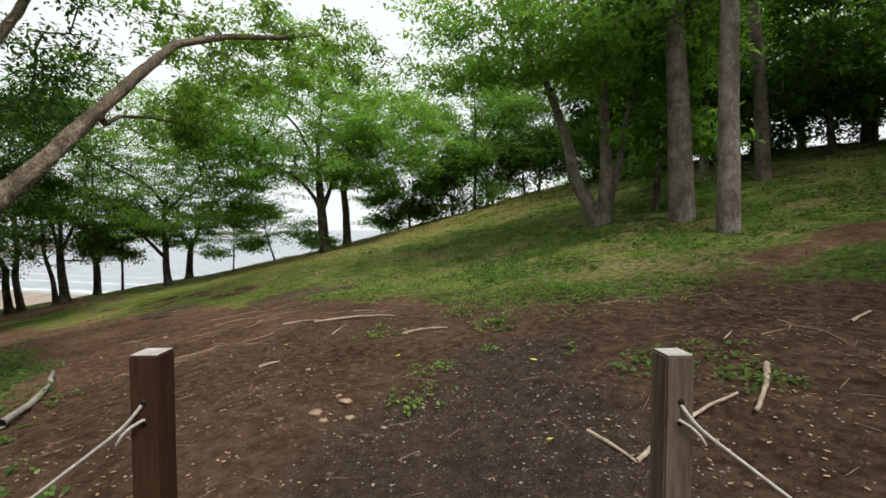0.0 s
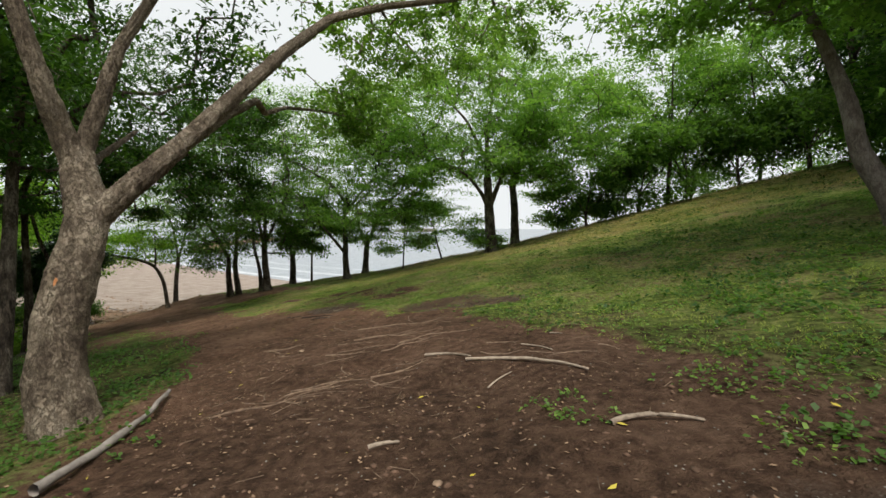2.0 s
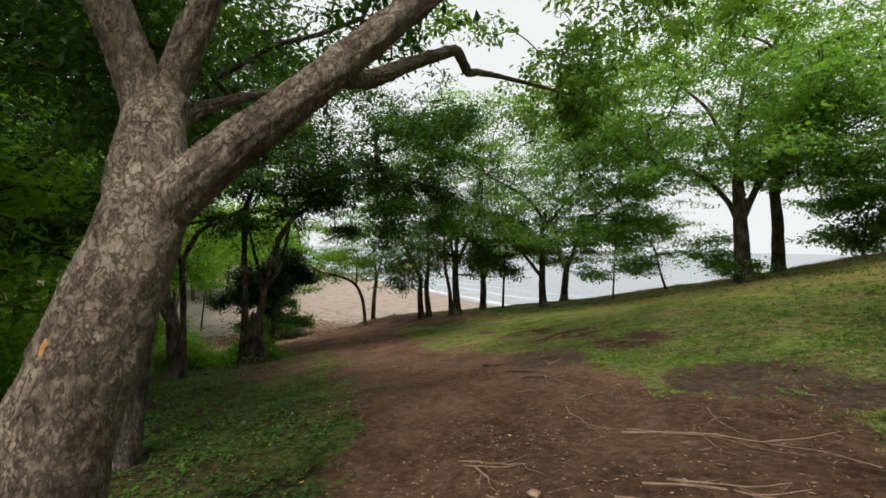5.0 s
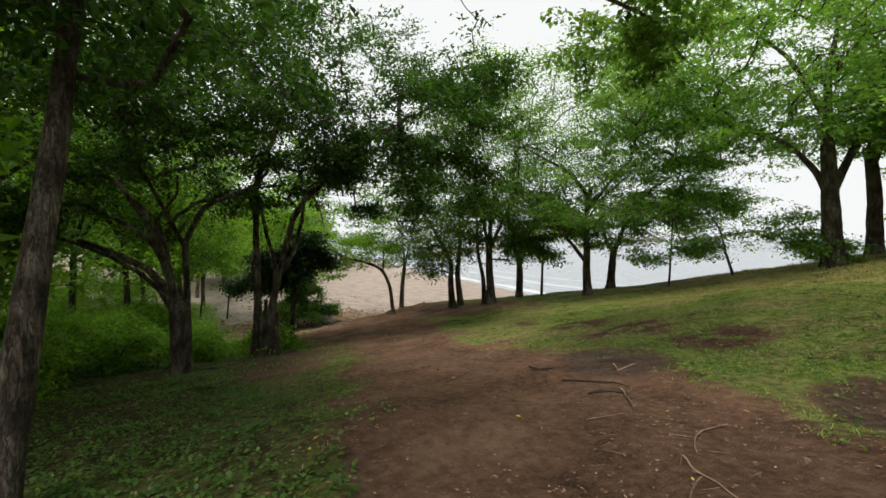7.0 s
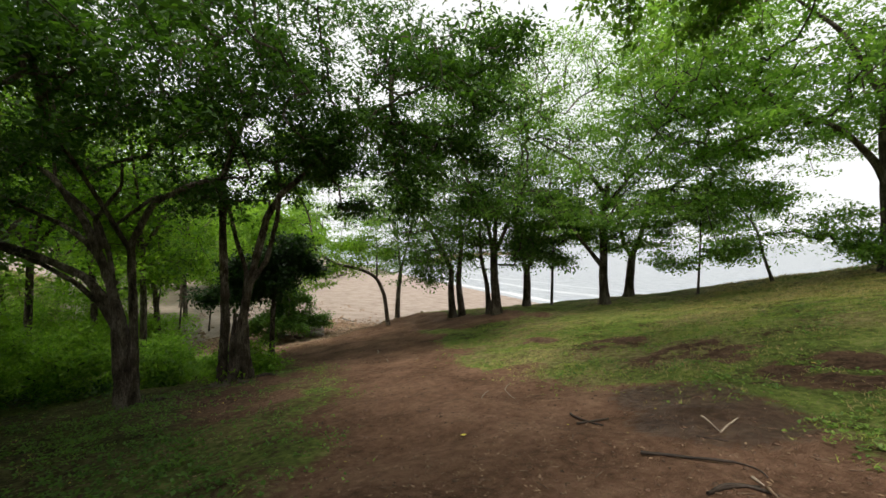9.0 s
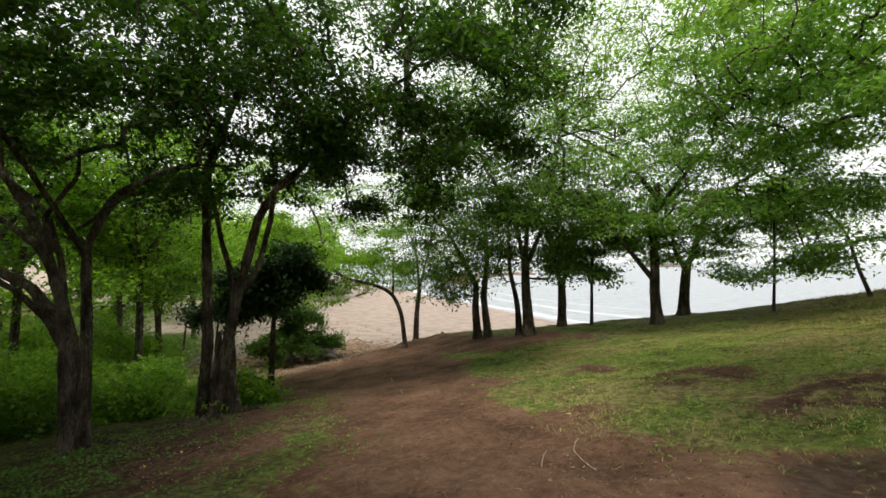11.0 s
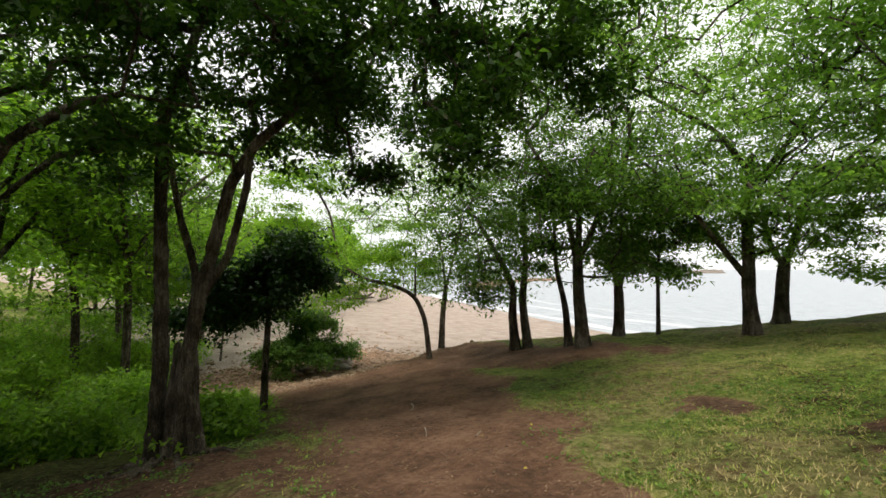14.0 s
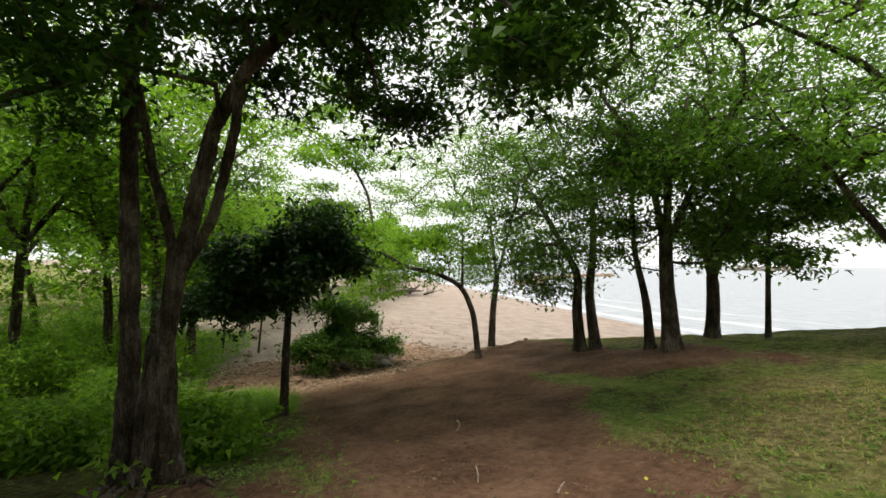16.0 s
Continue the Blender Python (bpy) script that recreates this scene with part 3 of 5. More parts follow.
def big_trees():
    G = "trees of the seaside slope"
    # the tree with the long limb beside the trail
    tree("leaning_tree", -5.6, 5.12, [
        ([(0.02, 0.04, 0.0), (-0.15, 0.02, 0.45), (-0.23, 0.08, 0.98), (-0.3, 0.25, 1.58), (-0.36, 0.4, 2.08), (-0.62, 0.48, 2.57), (-0.8, 0.52, 2.85)], 0.27, 0.17),
        ([(-0.74, 0.5, 2.72), (-0.8, 0.38, 3.05), (-0.75, 0.2, 3.4), (-0.76, 0.05, 3.86), (-0.9, -0.2, 4.8), (-0.8, -0.6, 5.9)], 0.15, 0.06),
        ([(-0.76, 0.52, 2.74), (-0.76, 0.62, 3.05), (-0.73, 0.69, 3.35), (-0.71, 0.82, 3.91), (-0.69, 0.97, 4.37), (-0.5, 1.3, 5.2), (-0.3, 1.5, 6.0)], 0.12, 0.045),
        ([(-0.36, 0.36, 1.98), (-0.22, 0.72, 2.45), (-0.13, 1.16, 2.92), (-0.05, 1.95, 3.8), (0.08, 2.94, 4.91), (0.0, 4.26, 6.1), (0.6, 5.3, 6.75), (1.6, 5.9, 7.0), (2.2, 7.4, 7.8), (1.8, 9.6, 8.4)], 0.15, 0.02),
        ([(-0.1, 1.4, 3.15), (-0.6, 2.0, 3.42), (-0.95, 2.8, 3.95), (-1.2, 3.7, 4.5), (-1.35, 4.1, 4.38), (-1.5, 4.45, 4.55), (-1.9, 5.3, 4.9), (-2.2, 6.8, 5.3), (-2.2, 8.6, 5.6), (-2.6, 11.0, 5.8)], 0.085, 0.012),
        ([(0.4, 5.1, 6.6), (-0.6, 7.2, 7.8), (-1.4, 9.4, 8.4), (-1.7, 12.6, 8.6)], 0.045, 0.015),
        ([(-0.7, 0.55, 2.6), (-0.78, 0.75, 2.86), (-1.1, 1.2, 3.15), (-1.57, 1.75, 3.48)], 0.055, 0.02)],
        [((0.6, 5.8, 7.2), (2.8, 2.8, 0.8), 80), ((-1.6, 6.4, 6.1), (1.9, 2.4, 0.6), 42), ((-0.6, 0.6, 7.4), (2.6, 2.6, 1.2), 60), ((0.6, 9.6, 7.5), (3.4, 2.6, 0.6), 95), ((-1.8, 12.4, 7.7), (2.8, 2.0, 0.6), 45), ((-2.6, 8.6, 5.5), (1.7, 2.2, 0.6), 60), ((-3.6, 11.0, 5.2), (1.3, 1.8, 0.5), 30)],
        "leaning tree with flaking grey-brown plated bark beside the trail", LEAF_FRESH, BARK_GREY, 11, 0.14, 34, 0.16, 0.4, 60, 0.005, 0.07, 0.3, G, step=0.35, aspect=0.5, fine=0.05, flakes=0.02)
    tree("slender_dark_tree", -8.9, 6.1, [([(0, 0, 0), (-0.15, 0.15, 1.5), (-0.4, 0.3, 3.2), (-0.3, 0.4, 5.2)], 0.13, 0.06)],
        [((-0.7, 0.3, 6.3), (3.6, 3.2, 2.4), 300)], "slender dark tree in the verge below the trail", LEAF_BROAD, BARK_DARK, 10, 0.12, 80, 0.3, 0.4, 10, 0.008, 0.05, 0.3, G)
    # tall spreading pair on the crest
    tree("spreading_tree", -7.0, 26.8, [
        ([(-0.03, -0.03, 0), (-0.12, -0.16, 1.31), (-0.2, -0.25, 2.6), (-0.3, -0.4, 4.22)], 0.42, 0.25),
        ([(-0.2, -0.25, 2.3), (-0.5, -0.6, 3.2), (-1.21, -1.27, 4.17), (-2.48, -2.46, 4.82)], 0.17, 0.06),
        ([(-0.15, -0.22, 2.5), (0.1, 0.0, 3.4), (0.41, 0.21, 4.27), (0.93, 0.62, 5.77), (1.82, 1.39, 6.8)], 0.2, 0.08),
        ([(-0.3, -0.4, 4.1), (-0.34, -0.57, 6.42), (-0.1, -0.37, 8.89)], 0.2, 0.06),
        ([(-0.34, -0.5, 5.0), (-1.25, -1.43, 7.1), (-2.5, -2.4, 8.4)], 0.13, 0.04)],
        [((-0.6, -0.8, 8.6), (6.2, 5.6, 3.8), 520), ((-1.8, -1.6, 5.6), (5.8, 5.6, 1.8), 280), ((2.6, 0.6, 4.4), (3.0, 3.0, 1.0), 80), ((-3.0, -2.6, 4.2), (2.8, 2.4, 0.9), 60), ((2.8, 1.2, 6.6), (3.8, 3.4, 2.2), 140)],
        "tall spreading tree with a wide feathery crown on the grassy crest", LEAF_FEATHER, BARK_DARK, 12, 0.17, 46, 0.34, 0.22, 12, 0.010, 0.08, 0.5, G, thick=0.8)
    tree("spreading_tree", -6.2, 29.0, [
        ([(0, 0, 0), (-0.05, -0.14, 2.25), (-0.22, -0.36, 3.78), (0.2, 0, 5.2), (0.3, 0.1, 7.5)], 0.26, 0.1),
        ([(-0.1, -0.2, 3.4), (0.32, 0.07, 5.0), (1.45, 1.06, 6.72)], 0.13, 0.05)],
        [((1.8, 0.5, 7.4), (5.0, 4.4, 3.6), 330)],
        "slender tree standing close behind a larger one", LEAF_FEATHER, BARK_DARK, 13, 0.17, 46, 0.34, 0.22, 10, 0.010, 0.06, 0.4, G)
    # pair of seaside trees
    tree("seaside_tree", -15.35, 25.2, [
        ([(-0.03, -0.05, 0), (-0.08, -0.25, 0.99), (-0.05, -0.3, 2.19), (-0.05, -0.56, 3.51), (0.1, -0.45, 4.85)], 0.27, 0.13),
        ([(-0.08, -0.3, 1.5), (-0.26, -0.66, 1.91), (-0.56, -1.22, 2.55), (-0.92, -1.9, 3.44), (-1.52, -2.99, 4.46)], 0.14, 0.05),
        ([(0.05, -0.5, 4.4), (-0.41, -1.38, 5.47), (-1.45, -3.13, 6.31)], 0.12, 0.05),
        ([(0, -0.5, 3.8), (0.7, -0.1, 5.0), (1.6, 0.3, 6.2)], 0.12, 0.05)],
        [((0, -0.8, 7.6), (5.9, 5.6, 3.4), 480), ((-0.6, -1.2, 4.6), (4.2, 4.2, 1.5), 150), ((1.6, -1.6, 3.1), (3.2, 3.0, 1.0), 80), ((-1.6, -1.0, 2.9), (2.4, 2.2, 0.9), 60)],
        "seaside tree with crooked limbs and a layered feathery crown", LEAF_FEATHER, BARK_DARK, 14, 0.125, 50, 0.36, 0.18, 12, 0.009, 0.08, 0.5, G, thick=0.75)
    tree("seaside_tree", -15.31, 27.04, [
        ([(0, 0, 0), (0.05, -0.05, 1.24), (0.1, 0, 1.9)], 0.26, 0.2),
        ([(0.08, -0.02, 1.7), (-0.16, -0.43, 2.29), (-0.2, -0.54, 2.99), (-0.4, -0.7, 4.2)], 0.13, 0.07),
        ([(0.08, 0, 1.8), (0.28, 0.13, 2.31), (0.52, 0.33, 3.57), (1.21, 1.09, 4.85), (1.99, 2.03, 5.6)], 0.17, 0.06)],
        [((1.4, 0.8, 7.0), (5.4, 5.0, 3.2), 360), ((1.6, 1.4, 3.9), (3.6, 3.4, 1.4), 120), ((0.6, -0.6, 2.5), (2.0, 1.8, 0.8), 44)],
        "seaside tree forking low, with a layered feathery crown", LEAF_FEATHER, BARK_DARK, 15, 0.125, 50, 0.36, 0.18, 12, 0.009, 0.08, 0.5, G, thick=0.75)
    tree("slender_pole_tree", -18.26, 25.55, [([(0, 0, 0), (0, -0.05, 2.0), (0.05, 0, 4.2)], 0.075, 0.045)],
        [((0.1, 0, 3.7), (1.7, 1.7, 1.7), 100)], "thin straight young tree", LEAF_MID, BARK_DARK, 16, 0.16, 80, 0.35, 0.4, 8, 0.008, 0.03, 0.2, G)
    tree("seaside_tree", -19.62, 25.43, [
        ([(0, 0, 0), (0.05, -0.08, 1.55), (0.03, -0.13, 1.76)], 0.19, 0.15),
        ([(0.03, -0.1, 1.6), (-0.19, -0.57, 3.4), (-0.42, -0.96, 4.42)], 0.11, 0.05),
        ([(0.03, -0.1, 1.6), (0.32, 0.1, 3.22), (0.74, 0.5, 4.69)], 0.11, 0.05)],
        [((0.1, -0.2, 5.0), (2.7, 2.7, 2.7), 190), ((0.1, -0.2, 2.8), (2.1, 2.1, 0.8), 60)], "dark seaside tree forking above a short trunk", LEAF_MID, BARK_DARK, 17, 0.135, 36, 0.34, 0.4, 10, 0.009, 0.06, 0.4, G)
    tree("seaside_tree", -19.04, 22.59, [
        ([(0.01, 0.01, 0), (-0.03, -0.18, 1.42), (-0.03, -0.3, 2.67)], 0.25, 0.19),
        ([(-0.03, -0.28, 2.4), (-0.17, -0.6, 3.92), (-0.52, -1.19, 5.33), (-0.89, -1.74, 6.2)], 0.12, 0.05),
        ([(-0.03, -0.28, 2.5), (0.02, -0.3, 4.47), (0.3, 0, 6.2)], 0.13, 0.06),
        ([(-0.02, -0.28, 2.5), (0.5, 0.1, 4.2), (1.07, 0.66, 6.0)], 0.12, 0.05)],
        [((-0.1, -0.6, 7.6), (4.8, 4.8, 3.4), 420), ((0, -0.3, 4.0), (2.8, 2.8, 1.5), 130), ((0.4, -0.5, 3.0), (2.6, 2.6, 0.8), 70)],
        "dark many-limbed tree on the bare mound", LEAF_MID, BARK_DARK, 18, 0.135, 38, 0.34, 0.35, 12, 0.009, 0.08, 0.6, G, thick=0.82)
    tree("seaside_tree", -20.04, 23.23, [([(0, 0, 0), (-0.1, -0.1, 1.3), (-0.3, -0.4, 2.6), (-0.35, -0.5, 4.4)], 0.14, 0.05)],
        [((-0.4, -0.5, 4.2), (1.3, 1.3, 1.6), 50)], "small crooked tree at the foot of a larger one", LEAF_BROAD, BARK_DARK, 19, 0.16, 80, 0.35, 0.4, 8, 0.008, 0.06, 0.4, G)
    tree("twin_trunk_tree", -22.48, 23.58, [
        ([(-0.14, -0.18, 0), (-0.22, -0.36, 1.41), (-0.11, -0.37, 2.3), (-0.43, -0.88, 3.38), (-0.93, -1.68, 4.89)], 0.18, 0.07),
        ([(0.16, 0.18, 0), (0.04, -0.1, 1.86), (0.18, -0.09, 3.42), (0.17, -0.32, 5.62)], 0.18, 0.07)],
        [((-0.4, -0.6, 5.6), (3.3, 3.3, 2.9), 240), ((-0.2, -0.4, 3.0), (2.5, 2.5, 1.1), 110)], "dark tree on two trunks rising from one foot", LEAF_MID, BARK_DARK, 20, 0.135, 38, 0.34, 0.38, 12, 0.009, 0.07, 0.5, G)
    tree("slender_tree", -27.48, 23.49, [([(0, 0, 0), (0.08, -0.05, 1.67), (0.2, -0.01, 3.0)], 0.15, 0.11),
        ([(0.2, -0.01, 2.9), (0.1, -0.3, 4.9), (-0.17, -0.82, 6.22)], 0.07, 0.03), ([(0.2, -0.01, 2.9), (0.5, 0.2, 4.6), (0.82, 0.45, 6.28)], 0.07, 0.03)],
        [((-0.2, -0.4, 6.6), (4.8, 4.6, 3.2), 330), ((0.6, -0.2, 3.6), (2.1, 2.1, 1.1), 80)], "slender tree with thin rising branches by the sand", LEAF_FEATHER, BARK_DARK, 21, 0.13, 42, 0.34, 0.2, 10, 0.008, 0.05, 0.3, G)
    tree("arching_tree", -25.59, 21.52, [([(0.01, 0.01, 0), (-0.07, -0.25, 1.59), (-0.3, -0.62, 2.51), (-0.79, -1.3, 2.9), (-1.65, -2.44, 3.13), (-2.22, -3.23, 3.81), (-2.35, -3.57, 5.68), (-2.86, -4.39, 7.29), (-3.56, -5.36, 7.95)], 0.11, 0.03),
        ([(-0.3, -0.62, 2.5), (-0.1, -0.8, 3.6), (0.1, -1.0, 4.6)], 0.05, 0.02)],
        [((-2.0, -2.0, 3.4), (2.8, 2.4, 1.5), 110), ((-3.2, -4.0, 4.4), (2.0, 2.0, 1.2), 60), ((-2.8, -4.4, 6.8), (1.8, 1.8, 1.2), 50), ((-3.4, -5.0, 8.6), (2.4, 2.4, 1.2), 50), ((-0.8, -0.9, 4.0), (1.6, 1.6, 0.9), 35)],
        "thin arching tree with bright sparse leaves", LEAF_BRIGHT, BARK_DARK, 22, 0.15, 50, 0.34, 0.25, 10, 0.006, 0.04, 0.3, G)
    tree("small_dark_tree", -22.93, 14.37, [([(0, 0, 0), (0.05, -0.05, 1.58), (0.1, -0.05, 2.19), (0.17, -0.08, 3.12), (0.2, -0.1, 4.0)], 0.105, 0.05)],
        [((-0.7, -1.2, 2.75), (0.85, 0.85, 0.42), 60), ((-0.35, -0.5, 3.3), (0.9, 0.9, 0.55), 70), ((0.2, 0.35, 4.05), (0.75, 0.75, 0.6), 60), ((0.5, 0.85, 3.5), (0.7, 0.7, 0.4), 40), ((0.1, 0.1, 3.1), (1.0, 1.0, 0.6), 60)],
        "small tree with a dense rounded dark green crown", LEAF_GLOSSY, BARK_DARK, 23, 0.15, 80, 0.22, 0.6, 8, 0.007, 0.04, 0.2, G, step=0.35)
    # many-trunked tree close to the trail
    tree("clustered_trunk_tree", -19.43, 11.93, [
        ([(-0.21, -0.26, 0), (-0.07, -0.27, 1.81), (-0.04, -0.42, 3.82), (0.02, -0.52, 5.63), (0.19, -0.37, 6.34), (0.59, 0.01, 7.87)], 0.165, 0.09),
        ([(0.1, 0.13, 0), (0.16, 0.07, 1.43), (0.31, 0.17, 2.44), (0.52, 0.33, 3.65), (0.7, 0.46, 4.57), (0.96, 0.74, 5.28), (1.35, 1.18, 5.81), (1.74, 1.6, 6.63), (2.31, 2.27, 7.37), (2.99, 3.13, 7.61)], 0.165, 0.06),
        ([(0.26, 0.31, 0), (0.22, 0.15, 1.43), (0.35, 0.19, 2.64), (0.67, 0.54, 3.46), (0.85, 0.68, 4.38), (0.96, 0.74, 5.28)], 0.11, 0.06),
        ([(-0.04, -0.08, 0.0), (0.0, -0.08, 0.9), (0.04, -0.04, 1.9)], 0.12, 0.07),
        ([(0.3, 0.42, 0.0), (0.24, 0.28, 0.8), (0.26, 0.2, 1.8)], 0.1, 0.05),
        ([(0.0, 0.0, 0.0), (0.2, 0.09, 1.83), (0.32, 0.13, 3.04), (0.17, -0.18, 4.13), (0.07, -0.41, 5.13)], 0.1, 0.06),
        ([(0.02, -0.52, 5.63), (-0.39, -1.01, 5.25), (-1.14, -1.95, 5.01), (-1.78, -2.7, 4.22)], 0.11, 0.05)],
        [((2.2, 2.2, 8.5), (4.4, 4.6, 1.9), 225), ((4.0, 4.6, 8.6), (2.5, 2.5, 0.8), 95), ((5.4, 4.0, 8.6), (1.4, 1.8, 0.6), 26), ((4.2, 5.2, 6.3), (0.8, 0.8, 0.8), 26), ((0.8, -0.2, 5.2), (1.8, 1.8, 0.9), 36), ((2.6, 2.6, 5.4), (1.6, 1.6, 0.9), 40), ((-0.4, -1.2, 8.0), (3.8, 3.8, 1.8), 130), ((2.8, 3.0, 6.3), (2.1, 2.1, 0.9), 90), ((0.4, 0.2, 6.6), (2.6, 2.6, 0.9), 60), ((0.2, 4.0, 7.0), (2.0, 2.0, 1.2), 90), ((0.8, 1.0, 11.0), (5.4, 5.4, 2.4), 170)],
        "cluster of dark furrowed trunks from one foot beside the trail", LEAF_BROAD, BARK_DARK, 24, 0.14, 58, 0.27, 0.4, 24, 0.009, 0.16, 0.4, G, thick=0.76, fine=0.09, flakes=0.022)
    tree("many_limbed_tree", -18.83, 9.36, [
        ([(-0.05, -0.06, 0), (-0.15, -0.2, 1.66), (-0.18, -0.23, 2.18), (-0.67, -0.8, 2.95), (-1.47, -1.7, 3.43), (-2.01, -2.29, 3.66)], 0.22, 0.08),
        ([(0, 0, 0), (-0.03, -0.07, 1.67), (-0.32, -0.41, 2.97), (-0.69, -0.85, 4.26), (-1.24, -1.47, 5.29), (-2.04, -2.37, 5.9)], 0.19, 0.07),
        ([(0.12, 0.14, 0), (0.09, 0.06, 2.2), (0.02, -0.04, 3.78), (0.36, 0.31, 4.72), (0.97, 0.98, 5.21), (1.4, 1.47, 5.37)], 0.16, 0.06),
        ([(-0.42, -0.53, 3.62), (-0.56, -0.7, 4.27), (-0.14, -0.24, 5.09), (-0.14, -0.26, 5.61)], 0.08, 0.04),
        ([(0.02, -0.04, 3.6), (0.6, -0.9, 5.0), (1.4, -1.6, 6.0)], 0.09, 0.04),
        ([(-0.1, -0.15, 1.5), (-0.27, -0.29, 1.9), (-0.5, -0.54, 2.36), (-0.88, -0.97, 2.82), (-1.48, -1.64, 3.26), (-2.18, -2.43, 3.61), (-3.25, -3.63, 3.95)], 0.12, 0.05),
        ([(-0.2, -0.2, 2.3), (-0.33, -0.34, 2.85), (-0.7, -0.75, 3.71), (-1.14, -1.25, 4.16), (-1.73, -1.91, 4.51), (-2.38, -2.64, 4.96), (-2.96, -3.3, 5.0)], 0.11, 0.04),
        ([(-0.3, -0.3, 2.7), (-0.37, -0.39, 3.49), (-0.61, -0.65, 4.35), (-1.0, -1.08, 4.81), (-1.27, -1.39, 5.11), (-1.36, -1.48, 6.14)], 0.09, 0.04)],
        [((-0.6, -1.0, 7.0), (4.6, 4.6, 1.7), 150), ((1.6, -2.6, 6.8), (3.2, 3.2, 1.6), 110), ((-2.4, -2.4, 5.2), (2.0, 2.0, 1.0), 60), ((-1.0, 1.2, 6.3), (2.8, 2.2, 1.0), 18), ((-1.0, -1.4, 10.0), (5.6, 5.6, 2.5), 110)],
        "dark tree with several low spreading limbs", LEAF_BROAD, BARK_DARK, 25, 0.14, 66, 0.28, 0.4, 18, 0.009, 0.14, 0.5, G, thick=0.66, fine=0.1, flakes=0.015)
    # the trees of the upper slope
    tree("forked_hill_tree", 4.85, 13.9, [
        ([(0.0, 0, 0), (-0.35, 0, 0.7), (-0.75, 0.1, 1.45), (-0.9, 0.1, 2.4), (-1.3, 0.2, 3.7), (-1.7, 0.3, 4.8), (-2.2, 0.3, 5.8)], 0.3, 0.09),
        ([(0.1, 0, 0), (0.25, 0, 1.5), (0.2, 0.1, 3.3), (0.1, 0, 5.0), (0.2, 0, 7.5)], 0.3, 0.1),
        ([(0.15, 0.1, 0), (0.4, 0.2, 0.9), (0.8, 0.3, 2.1), (0.95, 0.3, 3.4), (1.5, 0.5, 5.2)], 0.2, 0.07)],
        [((-1.6, -0.4, 6.8), (4.6, 4.0, 2.4), 380), ((-2.4, -1.0, 4.6), (2.8, 2.4, 1.1), 110), ((1.5, 0.4, 5.4), (2.4, 2.4, 1.5), 90)],
        "pale-barked hill tree forking at the foot into three trunks", LEAF_FEATHER, BARK_PALE, 26, 0.16, 50, 0.32, 0.22, 14, 0.009, 0.09, 0.5, G, thick=0.78)
    tree("tall_hill_tree", 6.35, 11.89, [([(0, 0, 0), (-0.1, 0, 3.0), (-0.2, 0.1, 6.0), (-0.3, 0.1, 9.0)], 0.32, 0.18)],
        [((0.0, 0.5, 8.4), (4.2, 4.2, 2.6), 240)], "tall straight hill tree with smooth greyish bark", LEAF_BROAD, BARK_PALE, 27, 0.15, 45, 0.34, 0.35, 16, 0.01, 0.04, 0.1, G)
    tree("tall_hill_tree", 6.18, 9.69, [([(0, 0, 0), (0.0, 0, 3.0), (0.1, 0.1, 6.0), (0.2, 0.1, 8.6)], 0.23, 0.14)],
        [((0.4, 0.5, 8.2), (3.2, 3.2, 1.8), 130)], "slim straight hill tree with smooth greyish bark", LEAF_BROAD, BARK_PALE, 28, 0.15, 45, 0.34, 0.35, 14, 0.01, 0.04, 0.1, G)
    # trees at x 12.8, 16.5 and 9.8: outside the view, added for shade
    for k, (x, y, h, r) in enumerate(((11.26, 15.73, 11, 0.24), (11.6, 19.9, 11, 0.2), (15.2, 17.5, 7, 0.13), (6.7, 14.2, 6, 0.12), (9.5, 22.5, 9, 0.2), (14, 23, 10, 0.25), (18, 14, 10, 0.25), (19, 20, 11, 0.3), (17.5, 8.5, 10, 0.28), (22, 10, 10, 0.3), (13.5, 28, 9, 0.2), (16, 26, 9, 0.2), (12.8, 6.8, 11, 0.26), (16.5, 3.2, 11, 0.26), (9.8, 1.2, 10, 0.24), (23, 16, 10, 0.25), (24, 22, 10, 0.25), (20, 25, 9, 0.2), (9.5, 28, 8, 0.16))):
        rng = np.random.default_rng(100 + k)
        tree("hill_tree", x, y, upright(rng, h, r, 0.3, 3, 0.6, 0.2), [((0, 0, h * 0.8), (h * 0.38, h * 0.38, h * 0.26), 150), ((0.4, 0.3, h * 0.4), (h * 0.28, h * 0.28, h * 0.17), 90)],
             "hill tree with a dense green crown in shade", LEAF_FEATHER if k % 2 else LEAF_BROAD, BARK_PALE if k < 2 else BARK_DARK, 200 + k, 0.24, 30, 0.42, 0.3, 8, 0.012, 0.05, 0.12, G)
    # shrubs and thin trees along the crest
    for k, (x, y, h, wd) in enumerate(((-2.2, 30.0, 3.6, 2.4), (0.6, 30.2, 4.8, 2.6), (3.0, 30.0, 4.2, 2.6), (5.6, 30.6, 4.4, 2.6), (8.4, 29.6, 4.8, 2.8), (11.5, 28.5, 5, 2.6), (14.5, 26.5, 4.8, 2.8), (17.5, 24, 5, 2.8), (20.5, 21.5, 5, 3), (23, 18.5, 5, 3), (25, 15, 5, 3), (26, 11, 5, 3), (27, 6.5, 5, 3), (12, 24.5, 4.2, 2.8), (15.2, 22, 4.4, 2.8), (18, 19, 4.4, 3), (20, 15.5, 4.4, 3), (22, 12, 4.4, 3), (9, 26, 3.6, 2.6))):
        rng = np.random.default_rng(300 + k)
